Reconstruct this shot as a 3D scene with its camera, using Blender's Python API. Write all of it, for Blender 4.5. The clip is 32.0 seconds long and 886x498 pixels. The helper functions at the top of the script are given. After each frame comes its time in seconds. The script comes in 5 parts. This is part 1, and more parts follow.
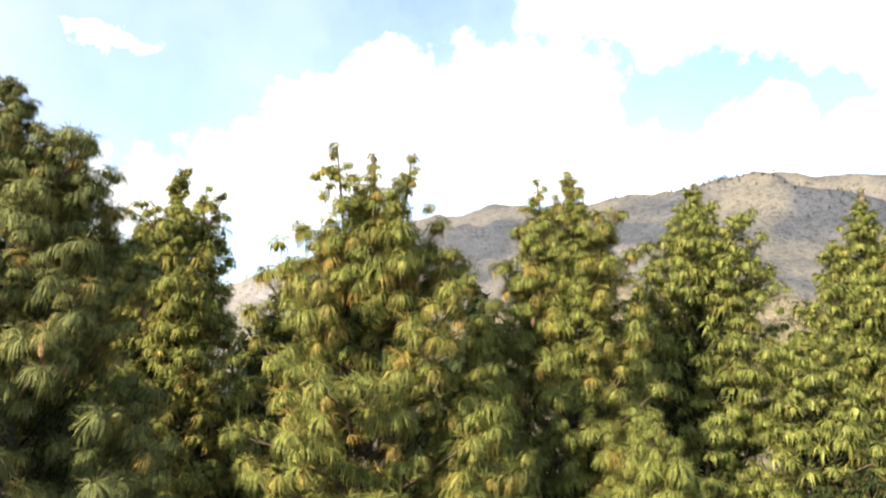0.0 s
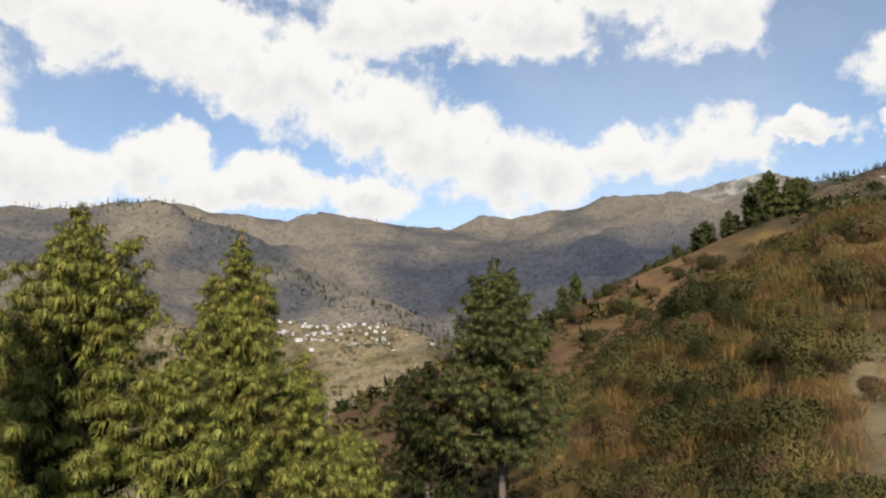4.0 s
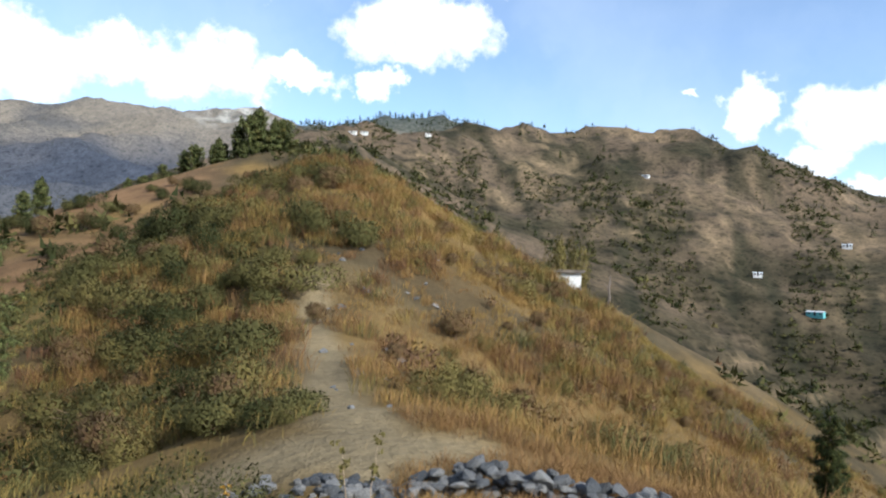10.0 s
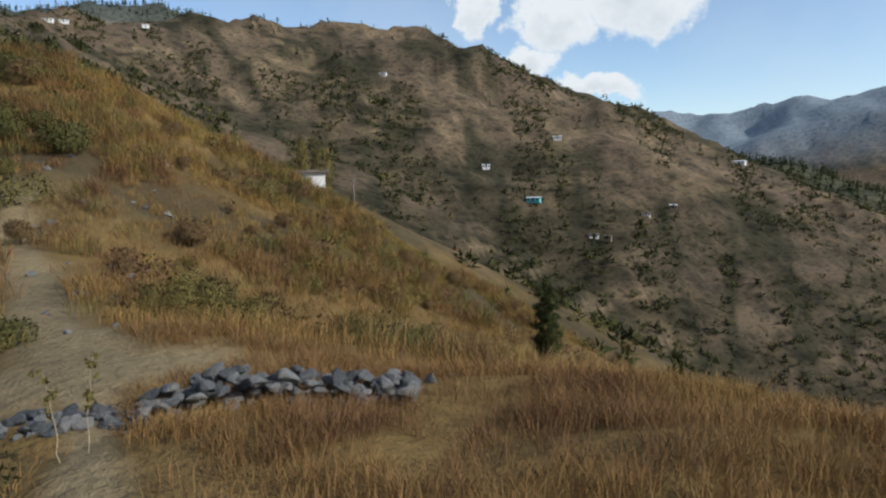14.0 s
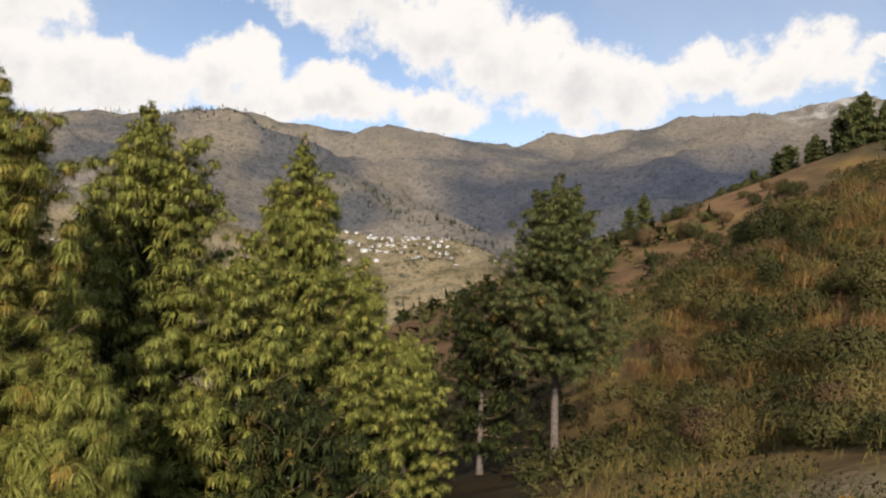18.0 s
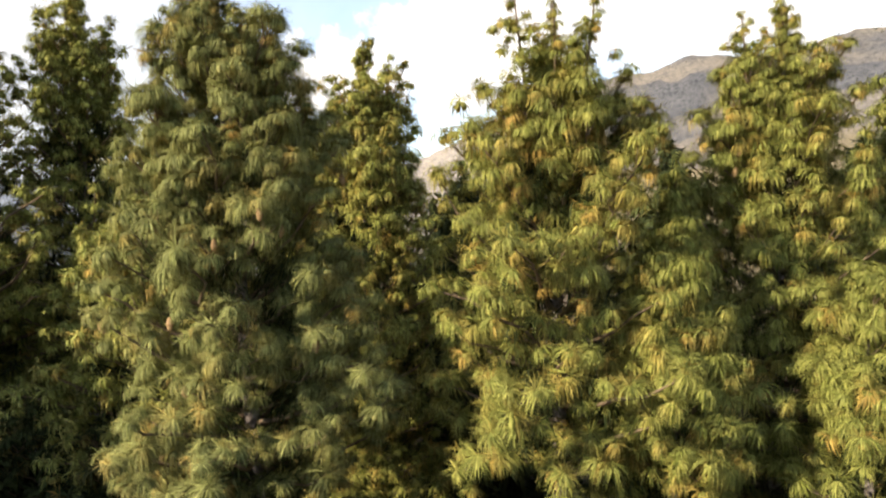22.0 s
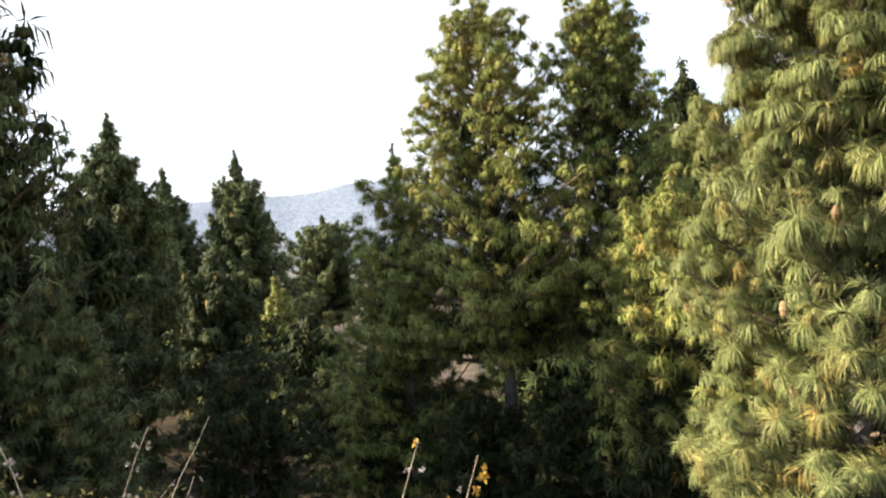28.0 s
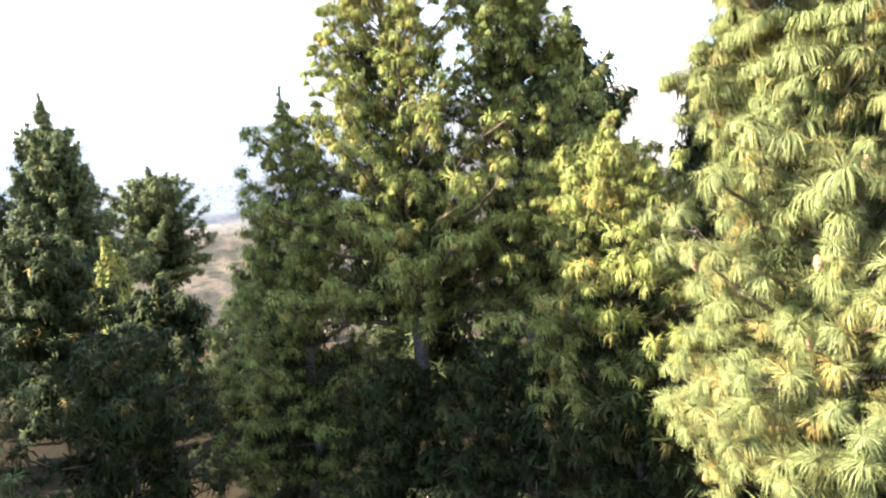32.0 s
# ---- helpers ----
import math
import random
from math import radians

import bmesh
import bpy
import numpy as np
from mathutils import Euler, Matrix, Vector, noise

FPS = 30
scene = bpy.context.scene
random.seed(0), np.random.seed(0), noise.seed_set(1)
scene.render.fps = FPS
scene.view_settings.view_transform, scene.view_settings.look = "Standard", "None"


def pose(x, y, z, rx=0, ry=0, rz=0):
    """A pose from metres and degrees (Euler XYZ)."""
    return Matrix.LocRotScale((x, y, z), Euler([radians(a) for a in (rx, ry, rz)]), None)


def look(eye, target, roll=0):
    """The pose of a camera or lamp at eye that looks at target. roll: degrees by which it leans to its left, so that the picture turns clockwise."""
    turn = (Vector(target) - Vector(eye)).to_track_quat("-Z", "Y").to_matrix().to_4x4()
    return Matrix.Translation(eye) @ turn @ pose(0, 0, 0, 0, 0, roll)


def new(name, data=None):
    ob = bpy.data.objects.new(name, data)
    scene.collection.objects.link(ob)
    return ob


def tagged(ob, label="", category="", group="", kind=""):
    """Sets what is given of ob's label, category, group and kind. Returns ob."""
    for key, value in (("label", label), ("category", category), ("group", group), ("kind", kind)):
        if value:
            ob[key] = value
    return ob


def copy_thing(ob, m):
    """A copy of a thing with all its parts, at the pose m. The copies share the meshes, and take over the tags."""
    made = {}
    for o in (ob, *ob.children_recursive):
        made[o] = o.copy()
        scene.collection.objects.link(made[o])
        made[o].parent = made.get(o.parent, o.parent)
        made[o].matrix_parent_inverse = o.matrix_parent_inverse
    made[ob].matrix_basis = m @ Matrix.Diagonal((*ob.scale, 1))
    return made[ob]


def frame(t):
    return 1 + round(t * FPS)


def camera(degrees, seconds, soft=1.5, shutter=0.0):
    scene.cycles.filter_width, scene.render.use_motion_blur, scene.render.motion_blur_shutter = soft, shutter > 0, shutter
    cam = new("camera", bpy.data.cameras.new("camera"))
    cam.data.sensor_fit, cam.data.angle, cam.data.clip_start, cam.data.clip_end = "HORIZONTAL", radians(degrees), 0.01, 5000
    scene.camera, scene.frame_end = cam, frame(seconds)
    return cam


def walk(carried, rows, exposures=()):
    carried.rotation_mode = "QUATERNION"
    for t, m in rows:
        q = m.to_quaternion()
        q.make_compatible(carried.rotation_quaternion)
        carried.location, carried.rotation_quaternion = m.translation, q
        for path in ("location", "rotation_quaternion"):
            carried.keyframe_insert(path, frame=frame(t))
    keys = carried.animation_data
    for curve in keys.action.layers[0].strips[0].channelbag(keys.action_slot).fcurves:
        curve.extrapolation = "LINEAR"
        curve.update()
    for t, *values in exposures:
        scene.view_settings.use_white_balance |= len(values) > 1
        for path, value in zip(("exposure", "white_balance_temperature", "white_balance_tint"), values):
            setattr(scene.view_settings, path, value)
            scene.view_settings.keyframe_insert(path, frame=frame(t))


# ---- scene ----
# ---------------------------------------------------------------- camera and path
EYE = 1.65
cam = camera(66.2, 32.0, soft=2.2)
ROWS = [
    (0.0, -0.13, 0.06, 1.63, 97.30, -0.16, 84.47),
    (0.5, -0.15, 0.07, 1.63, 99.52, -1.59, 78.34),
    (1.0, -0.20, 0.10, 1.65, 99.44, -1.04, 71.66),
    (1.5, -0.23, 0.13, 1.65, 100.43, -1.63, 64.24),
    (2.0, -0.23, 0.18, 1.66, 99.30, -0.58, 57.28),
    (2.5, -0.20, 0.24, 1.66, 97.94, -0.23, 51.89),
    (3.0, -0.17, 0.30, 1.65, 97.55, 0.14, 48.05),
    (3.5, -0.18, 0.26, 1.62, 97.97, 0.41, 43.29),
    (4.0, -0.20, 0.26, 1.67, 98.79, 1.80, 36.33),
    (4.5, -0.19, 0.27, 1.67, 99.13, 0.01, 30.02),
    (6.5, -0.14, 0.09, 1.72, 99.76, -1.05, 10.65),
    (7.0, -0.16, 0.06, 1.73, 103.47, -0.95, 9.21),
    (7.5, -0.16, 0.04, 1.73, 106.25, 1.52, 7.30),
    (8.0, -0.14, 0.05, 1.72, 104.49, 0.64, 5.65),
    (8.5, -0.16, 0.08, 1.71, 99.76, -0.74, 3.41),
    (9.0, -0.14, 0.10, 1.71, 96.76, -0.67, 0.18),
    (9.5, -0.14, 0.08, 1.78, 93.59, -0.83, -3.17),
    (10.0, -0.12, 0.12, 1.79, 91.93, -1.12, -5.69),
    (10.5, -0.12, 0.10, 1.76, 91.28, -1.18, -7.91),
    (11.0, -0.09, 0.19, 1.79, 90.92, -1.65, -10.65),
    (11.5, -0.06, 0.24, 1.75, 90.02, -1.24, -13.41),
    (12.0, -0.04, 0.27, 1.76, 89.35, -0.99, -16.95),
    (12.5, 0.00, 0.28, 1.75, 89.57, -0.85, -22.03),
    (13.0, 0.03, 0.31, 1.74, 89.41, -0.66, -25.86),
    (13.5, 0.07, 0.33, 1.72, 88.69, -0.35, -28.56),
    (14.0, 0.06, 0.38, 1.69, 83.48, 1.72, -26.91),
    (14.5, 0.01, 0.41, 1.70, 81.62, 2.74, -20.07),
    (15.0, -0.07, 0.41, 1.72, 83.51, 2.99, -7.93),
    (15.5, -0.15, 0.38, 1.71, 86.91, -0.18, 3.78),
    (17.5, -0.23, 0.42, 1.61, 91.97, -0.54, 35.22),
    (18.0, -0.24, 0.44, 1.56, 91.78, -0.97, 41.53),
    (18.5, -0.27, 0.45, 1.55, 89.41, 1.38, 49.08),
    (19.0, -0.26, 0.38, 1.56, 89.93, 2.73, 61.14),
    (19.5, -0.27, 0.32, 1.58, 88.48, 3.62, 69.78),
    (20.0, -0.21, 0.24, 1.55, 89.25, 1.17, 71.75),
    (20.5, -0.24, 0.23, 1.54, 88.34, 1.35, 77.56),
    (21.0, -0.23, 0.23, 1.53, 88.43, 1.89, 83.51),
    (21.5, -0.23, 0.15, 1.52, 88.57, 1.97, 91.77),
    (22.0, -0.25, 0.07, 1.50, 86.48, 1.79, 100.09),
    (22.5, -0.30, -0.05, 1.50, 86.28, 2.19, 106.99),
    (23.0, -0.37, -0.21, 1.49, 84.76, 1.41, 111.56),
    (23.5, -0.42, -0.27, 1.49, 88.19, 0.46, 118.37),
    (24.0, -0.48, -0.30, 1.45, 88.97, -0.73, 124.35),
    (24.5, -0.54, -0.36, 1.46, 87.70, -0.55, 129.20),
    (25.0, -0.50, -0.49, 1.46, 88.66, -1.03, 132.71),
    (25.5, -0.52, -0.63, 1.49, 87.83, -0.52, 135.10),
    (26.0, -0.57, -0.78, 1.52, 87.72, 0.24, 140.27),
    (26.5, -0.64, -0.89, 1.48, 86.71, -0.40, 140.49),
    (28.5, -0.61, -1.80, 1.54, 86.58, 6.40, 137.18),
    (29.0, -0.51, -1.95, 1.57, 80.87, 2.42, 137.17),
    (29.5, -0.51, -2.17, 1.57, 80.22, 1.85, 131.39),
    (30.0, -0.47, -2.42, 1.58, 80.50, 2.27, 127.84),
    (30.5, -0.46, -2.68, 1.64, 79.15, 2.63, 124.78),
    (31.0, -0.46, -2.93, 1.67, 79.51, 4.33, 125.75),
    (31.5, -0.43, -3.18, 1.63, 80.21, 1.89, 124.82),
    (32.0, -0.34, -3.42, 1.70, 80.89, 5.79, 123.32),
]
walk(cam, [(t, pose(x, y, z, rx, ry, rz)) for t, x, y, z, rx, ry, rz in ROWS],
     exposures=[(0.0, 1.1, 6600, 9), (0.6, 0.5, 6650, 10), (2.0, -0.15, 6650, 10), (3.0, -0.25, 6600, 10), (4.0, -0.05, 6700, 10), (7.0, -0.1, 6100, 8), (8.0, -0.4, 6050, 8), (9.2, 0.0, 6050, 8), (10.0, 0.45, 5850, 7), (11.0, 0.05, 5850, 8), (12.0, -0.1, 6000, 8),
                (13.0, -0.05, 6050, 8), (14.0, -0.2, 6000, 7), (14.5, 0.95, 5800, 3), (15.0, 1.25, 5600, 1), (15.5, 1.2, 5600, 1), (17.5, -0.1, 6700, 11), (19.0, 0.2, 7000, 13), (21.3, 0.2, 7200, 13), (22.0, 1.0, 7150, 12), (22.4, 1.2, 7100, 12),
                (23.0, 1.45, 7000, 12), (23.6, 1.35, 6500, 10), (24.4, 1.0, 6500, 9), (25.0, 1.4, 6500, 10), (26.5, 1.4, 6500, 11), (28.5, 1.65, 6500, 11), (29.2, 2.1, 6200, 11), (30.0, 2.4, 5950, 11), (31.0, 2.25, 5900, 12), (32.0, 2.45, 6000, 12)])

# ---------------------------------------------------------------- sky and sun
SUN_AZ, SUN_EL = 138.0, 31.0          # degrees clockwise from +y, and above the horizon


def toward(az, el):
    a, e = radians(az), radians(el)
    return Vector((math.sin(a) * math.cos(e), math.cos(a) * math.cos(e), math.sin(e)))


sun = new("sun", bpy.data.lights.new("sun", "SUN"))
sun.data.energy, sun.data.angle, sun.data.color = 5.0, radians(0.53), (1.0, 0.93, 0.82)
sun.matrix_world = look(toward(SUN_AZ, SUN_EL) * 60, (0, 0, 0))

# cumulus banks: bearing, height, half width, half height (degrees)
CLOUDS = [
    (-14.6, 29.8, 13.0, 5.6), (-12.5, 26.6, 6.0, 4.6), (-20, 15.2, 4.5, 2.6), (-14.5, 15.8, 5.6, 3.0), (-6.4, 15.6, 4.0, 1.2),
    (3.4, 19.6, 6.6, 3.2), (0.3, 15.6, 2.0, 1.2), (11.2, 24.4, 3.2, 1.7), (17.0, 24.7, 1.1, 1.6), (26.1, 14.5, 0.8, 0.5),
    (43.0, 12.8, 4.8, 3.6), (30.2, 13.2, 1.9, 2.3), (36.0, 11.4, 3.0, 3.2), (33.5, 7.8, 3.6, 1.6), (39.5, 6.0, 3.6, 1.3)]
BANKS = [
    (-94.5, 18.4, 5.2, 2.9), (-87, 18.8, 7.5, 4.4), (-80, 19.2, 8.0, 4.5), (-74.8, 19.2, 5.0, 3.8), (-77.6, 14.2, 12.4, 3.4), (-67.2, 14.2, 6.7, 2.7),
    (-59, 15.0, 4.3, 2.6), (-50.8, 14.0, 7.0, 2.1), (-43.2, 13.6, 4.8, 2.0), (-71.6, 26.6, 5.0, 2.6), (-63.8, 25.6, 5.7, 3.3), (-55.7, 24.5, 5.7, 3.2),
    (-48.5, 23.0, 6.2, 3.6), (-42, 20.5, 5.7, 3.4), (-36, 17.2, 5.4, 3.2), (-31, 15.0, 5.5, 2.8), (-27, 14.2, 4.5, 2.6), (-38.5, 28.0, 8.0, 3.0),
    (-27.5, 27.0, 6.0, 2.6), (-110, 10.2, 7.0, 3.6), (-112, 22.1, 3.0, 0.9), (-96, 13.2, 8.0, 4.0)]


def build_sky():
    world = bpy.data.worlds.new("sky")
    scene.world = world
    world.use_nodes = True
    nt = world.node_tree
    nt.nodes.clear()
    N, L = nt.nodes.new, nt.links.new

    def val(op, a, b=None, c=None):
        n = N("ShaderNodeMath")
        n.operation = op
        for i, v in enumerate((a, b, c)):
            if v is None:
                continue
            if isinstance(v, (int, float)):
                n.inputs[i].default_value = v
            else:
                L(v, n.inputs[i])
        return n.outputs[0]

    def dot(a, vec):
        n = N("ShaderNodeVectorMath")
        n.operation = "DOT_PRODUCT"
        L(a, n.inputs[0])
        n.inputs[1].default_value = vec
        return n.outputs["Value"]

    def ramp(v, lo, hi):
        n = N("ShaderNodeMapRange")
        n.interpolation_type = "SMOOTHSTEP"
        L(v, n.inputs[0])
        n.inputs[1].default_value, n.inputs[2].default_value = lo, hi
        return n.outputs[0]

    sky = N("ShaderNodeTexSky")
    sky.sky_type, sky.sun_disc = "NISHITA", False
    sky.sun_elevation, sky.sun_rotation = radians(SUN_EL), radians(SUN_AZ)
    sky.altitude, sky.air_density, sky.dust_density, sky.ozone_density = 1800, 1.0, 0.9, 0.6
    co = N("ShaderNodeTexCoord").outputs["Generated"]
    warp = N("ShaderNodeTexNoise")
    warp.inputs["Scale"].default_value, warp.inputs["Detail"].default_value, warp.inputs["Roughness"].default_value = 11, 7, 0.62
    L(co, warp.inputs["Vector"])
    bend = N("ShaderNodeVectorMath")
    bend.operation = "MULTIPLY_ADD"
    L(warp.outputs["Color"], bend.inputs[0])
    bend.inputs[1].default_value = (0.13, 0.13, 0.13)
    off = N("ShaderNodeVectorMath")
    off.operation = "ADD"
    L(co, off.inputs[0])
    off.inputs[1].default_value = (-0.065, -0.065, -0.065)
    L(off.outputs[0], bend.inputs[2])
    d = bend.outputs[0]
    puff = N("ShaderNodeTexNoise")
    puff.inputs["Scale"].default_value, puff.inputs["Detail"].default_value, puff.inputs["Roughness"].default_value = 17, 8, 0.6
    L(co, puff.inputs["Vector"])
    body, low = None, None
    for az, el, w, h in CLOUDS + BANKS:
        c = toward(az, el)
        right = Vector((math.cos(radians(az)), -math.sin(radians(az)), 0))
        up = right.cross(c)
        w, h = (w * 1.2, h * 1.3) if (az, el, w, h) in BANKS else (w, h)
        a = val("MULTIPLY", dot(d, right), 1 / math.sin(radians(w)))
        # offsets measured from the bank's own centre
        b = val("MULTIPLY_ADD", dot(d, up), 1 / math.sin(radians(h)), 0.0)
        q = val("ADD", val("MULTIPLY", a, a), val("MULTIPLY", b, b))
        m = val("SUBTRACT", 1.0, q)
        m = val("MULTIPLY_ADD", val("GREATER_THAN", dot(co, c), 0.0), 50.0, val("SUBTRACT", m, 50.0))
        m = val("MAXIMUM", m, -1.5)
        s = val("MULTIPLY", val("MAXIMUM", m, 0.0), val("MULTIPLY_ADD", b, -0.5, 0.35))
        body = m if body is None else val("MAXIMUM", body, m)
        low = s if low is None else val("MAXIMUM", low, s)
    cover = val("MULTIPLY_ADD", val("SUBTRACT", puff.outputs["Fac"], 0.5), 2.6, body)
    mask = ramp(cover, -0.1, 0.62)
    grey = ramp(val("MULTIPLY_ADD", val("SUBTRACT", puff.outputs["Fac"], 0.5), 1.0, low), 0.18, 0.95)
    shade = N("ShaderNodeMix")
    shade.data_type = "RGBA"
    L(grey, shade.inputs["Factor"])
    shade.inputs["A"].default_value, shade.inputs["B"].default_value = (0.98, 0.98, 0.97, 1), (0.63, 0.65, 0.70, 1)
    air = N("ShaderNodeVectorMath")
    air.operation = "SCALE"
    L(sky.outputs[0], air.inputs[0])
    air.inputs["Scale"].default_value = 0.172
    thin = N("ShaderNodeTexNoise")                   # high thin veil over the blue
    thin.inputs["Scale"].default_value, thin.inputs["Detail"].default_value = 2.6, 5
    L(bend.outputs[0], thin.inputs["Vector"])
    veil = N("ShaderNodeMix")
    veil.data_type = "RGBA"
    L(val("MULTIPLY_ADD", ramp(thin.outputs["Fac"], 0.3, 0.72), 0.26, 0.05), veil.inputs["Factor"])
    L(air.outputs[0], veil.inputs["A"])
    veil.inputs["B"].default_value = (0.82, 0.88, 0.94, 1)
    haze = N("ShaderNodeMix")                        # pale haze low in the south-west
    haze.data_type = "RGBA"
    L(val("MULTIPLY", ramp(dot(co, toward(-150, 6)), 0.74, 0.95), 0.85), haze.inputs["Factor"])
    L(veil.outputs["Result"], haze.inputs["A"])
    haze.inputs["B"].default_value = (0.60, 0.62, 0.64, 1)
    mix = N("ShaderNodeMix")
    mix.data_type = "RGBA"
    L(mask, mix.inputs["Factor"])
    L(haze.outputs["Result"], mix.inputs["A"])
    L(shade.outputs["Result"], mix.inputs["B"])
    bg = N("ShaderNodeBackground")
    L(mix.outputs["Result"], bg.inputs["Color"])
    bg.inputs["Strength"].default_value = 1.0
    L(bg.outputs[0], N("ShaderNodeOutputWorld").inputs["Surface"])


build_sky()

# ---------------------------------------------------------------- materials


def material(name, build, rough=0.85, bump=0.0, bump_scale=40.0, spec=0.2, sheer=0.0):
    """build(nodes, links, helper) returns the colour socket. sheer: share of light that passes a thin leaf."""
    m = bpy.data.materials.new(name)
    m.use_nodes = True
    nt = m.node_tree
    b = nt.nodes["Principled BSDF"]
    b.inputs["Roughness"].default_value = rough
    b.inputs["Specular IOR Level"].default_value = spec
    k = Kit(nt)
    colour = build(k)
    if isinstance(colour, tuple):
        b.inputs["Base Color"].default_value = (*colour, 1)
    else:
        nt.links.new(colour, b.inputs["Base Color"])
    if bump:
        n = k.noise(bump_scale, 5, 0.65)
        u = nt.nodes.new("ShaderNodeBump")
        u.inputs["Strength"].default_value, u.inputs["Distance"].default_value = min(1.0, bump), 0.6 / bump_scale
        nt.links.new(n, u.inputs["Height"])
        nt.links.new(u.outputs[0], b.inputs["Normal"])
    if sheer:
        t = nt.nodes.new("ShaderNodeBsdfTranslucent")
        x = nt.nodes.new("ShaderNodeMixShader")
        x.inputs[0].default_value = sheer
        if isinstance(colour, tuple):
            t.inputs["Color"].default_value = (*colour, 1)
        else:
            nt.links.new(colour, t.inputs["Color"])
        nt.links.new(b.outputs[0], x.inputs[1])
        nt.links.new(t.outputs[0], x.inputs[2])
        nt.links.new(x.outputs[0], nt.nodes["Material Output"].inputs["Surface"])
    return m


class Kit:
    """Short ways to lay shader nodes."""

    def __init__(self, nt):
        self.nt = nt
        self.co = None

    def place(self):
        if self.co is None:
            self.co = self.nt.nodes.new("ShaderNodeTexCoord").outputs["Object"]
        return self.co

    def noise(self, scale, detail=4, rough=0.6, colour=False):
        n = self.nt.nodes.new("ShaderNodeTexNoise")
        n.inputs["Scale"].default_value, n.inputs["Detail"].default_value, n.inputs["Roughness"].default_value = scale, detail, rough
        self.nt.links.new(self.place(), n.inputs["Vector"])
        return n.outputs["Color" if colour else "Fac"]

    def attr(self, name, out="Fac"):
        n = self.nt.nodes.new("ShaderNodeAttribute")
        n.attribute_name = name
        return n.outputs[out]

    def cells(self, scale):
        n = self.nt.nodes.new("ShaderNodeTexVoronoi")
        n.inputs["Scale"].default_value = scale
        self.nt.links.new(self.place(), n.inputs["Vector"])
        return n.outputs["Distance"]

    def fibre(self, name, scale):
        n = self.nt.nodes.new("ShaderNodeTexNoise")
        n.noise_dimensions = "1D"
        n.inputs["Scale"].default_value, n.inputs["Detail"].default_value = scale, 3
        self.nt.links.new(self.attr(name), n.inputs["W"])
        return n.outputs["Fac"]

    def island(self):
        return self.nt.nodes.new("ShaderNodeNewGeometry").outputs["Random Per Island"]

    def each(self):
        return self.nt.nodes.new("ShaderNodeObjectInfo").outputs["Random"]

    def ramp(self, v, *stops):
        n = self.nt.nodes.new("ShaderNodeValToRGB")
        e = n.color_ramp.elements
        while len(e) < len(stops):
            e.new(0.5)
        for el, (p, c) in zip(e, stops):
            el.position, el.color = p, (*c, 1)
        self.nt.links.new(v, n.inputs[0])
        return n.outputs[0]

    def mix(self, f, a, b, mode="MIX"):
        n = self.nt.nodes.new("ShaderNodeMix")
        n.data_type, n.blend_type = "RGBA", mode
        for key, v in (("Factor", f), ("A", a), ("B", b)):
            if isinstance(v, tuple):
                n.inputs[key].default_value = (*v, 1)
            elif isinstance(v, (int, float)):
                n.inputs[key].default_value = v
            else:
                self.nt.links.new(v, n.inputs[key])
        return n.outputs["Result"]

    def step(self, v, lo, hi):
        n = self.nt.nodes.new("ShaderNodeMapRange")
        n.interpolation_type = "SMOOTHSTEP"
        self.nt.links.new(v, n.inputs[0])
        n.inputs[1].default_value, n.inputs[2].default_value = lo, hi
        return n.outputs[0]


def ground_colour(k):
    c = k.attr("cover", "Color")
    c = k.mix(0.8, c, k.ramp(k.noise(0.35, 8, 0.7), (0.3, (0.55, 0.55, 0.55)), (0.7, (1.35, 1.3, 1.2))), "MULTIPLY")
    c = k.mix(0.7, c, k.ramp(k.noise(0.03, 8, 0.72), (0.3, (0.6, 0.62, 0.62)), (0.7, (1.3, 1.28, 1.2))), "MULTIPLY")
    dots = k.ramp(k.cells(0.13), (0.2, (0.62, 0.65, 0.62)), (0.44, (1.06, 1.05, 1.02)))
    big = k.ramp(k.cells(0.05), (0.14, (0.6, 0.64, 0.66)), (0.40, (1.06, 1.05, 1.02)))
    c = k.mix(k.attr("far"), c, k.mix(1.0, k.mix(1.0, c, dots, "MULTIPLY"), big, "MULTIPLY"))
    tufts = k.ramp(k.cells(0.36), (0.16, (0.50, 0.54, 0.52)), (0.42, (1.1, 1.08, 1.05)))
    c = k.mix(k.attr("far"), c, k.mix(0.85, c, tufts, "MULTIPLY"))
    return k.mix(0.6, c, k.ramp(k.noise(7, 6, 0.7), (0.3, (0.6, 0.58, 0.55)), (0.72, (1.35, 1.33, 1.3))), "MULTIPLY")


def needle_colour(green, pale):
    def f(k):
        g = k.mix(k.island(), green, pale)
        g = k.mix(0.5, g, k.ramp(k.noise(1.6, 3), (0.3, (0.7, 0.72, 0.7)), (0.7, (1.25, 1.2, 1.1))), "MULTIPLY")
        old = k.mix(k.island(), (0.36, 0.20, 0.045), (0.46, 0.29, 0.085))
        c = k.mix(k.attr("age"), g, old)
        return k.mix(0.9, c, k.ramp(k.fibre("fib", 12.0), (0.38, (0.42, 0.43, 0.40)), (0.5, (0.95, 0.95, 0.95)), (0.61, (1.55, 1.52, 1.40))), "MULTIPLY")
    return f


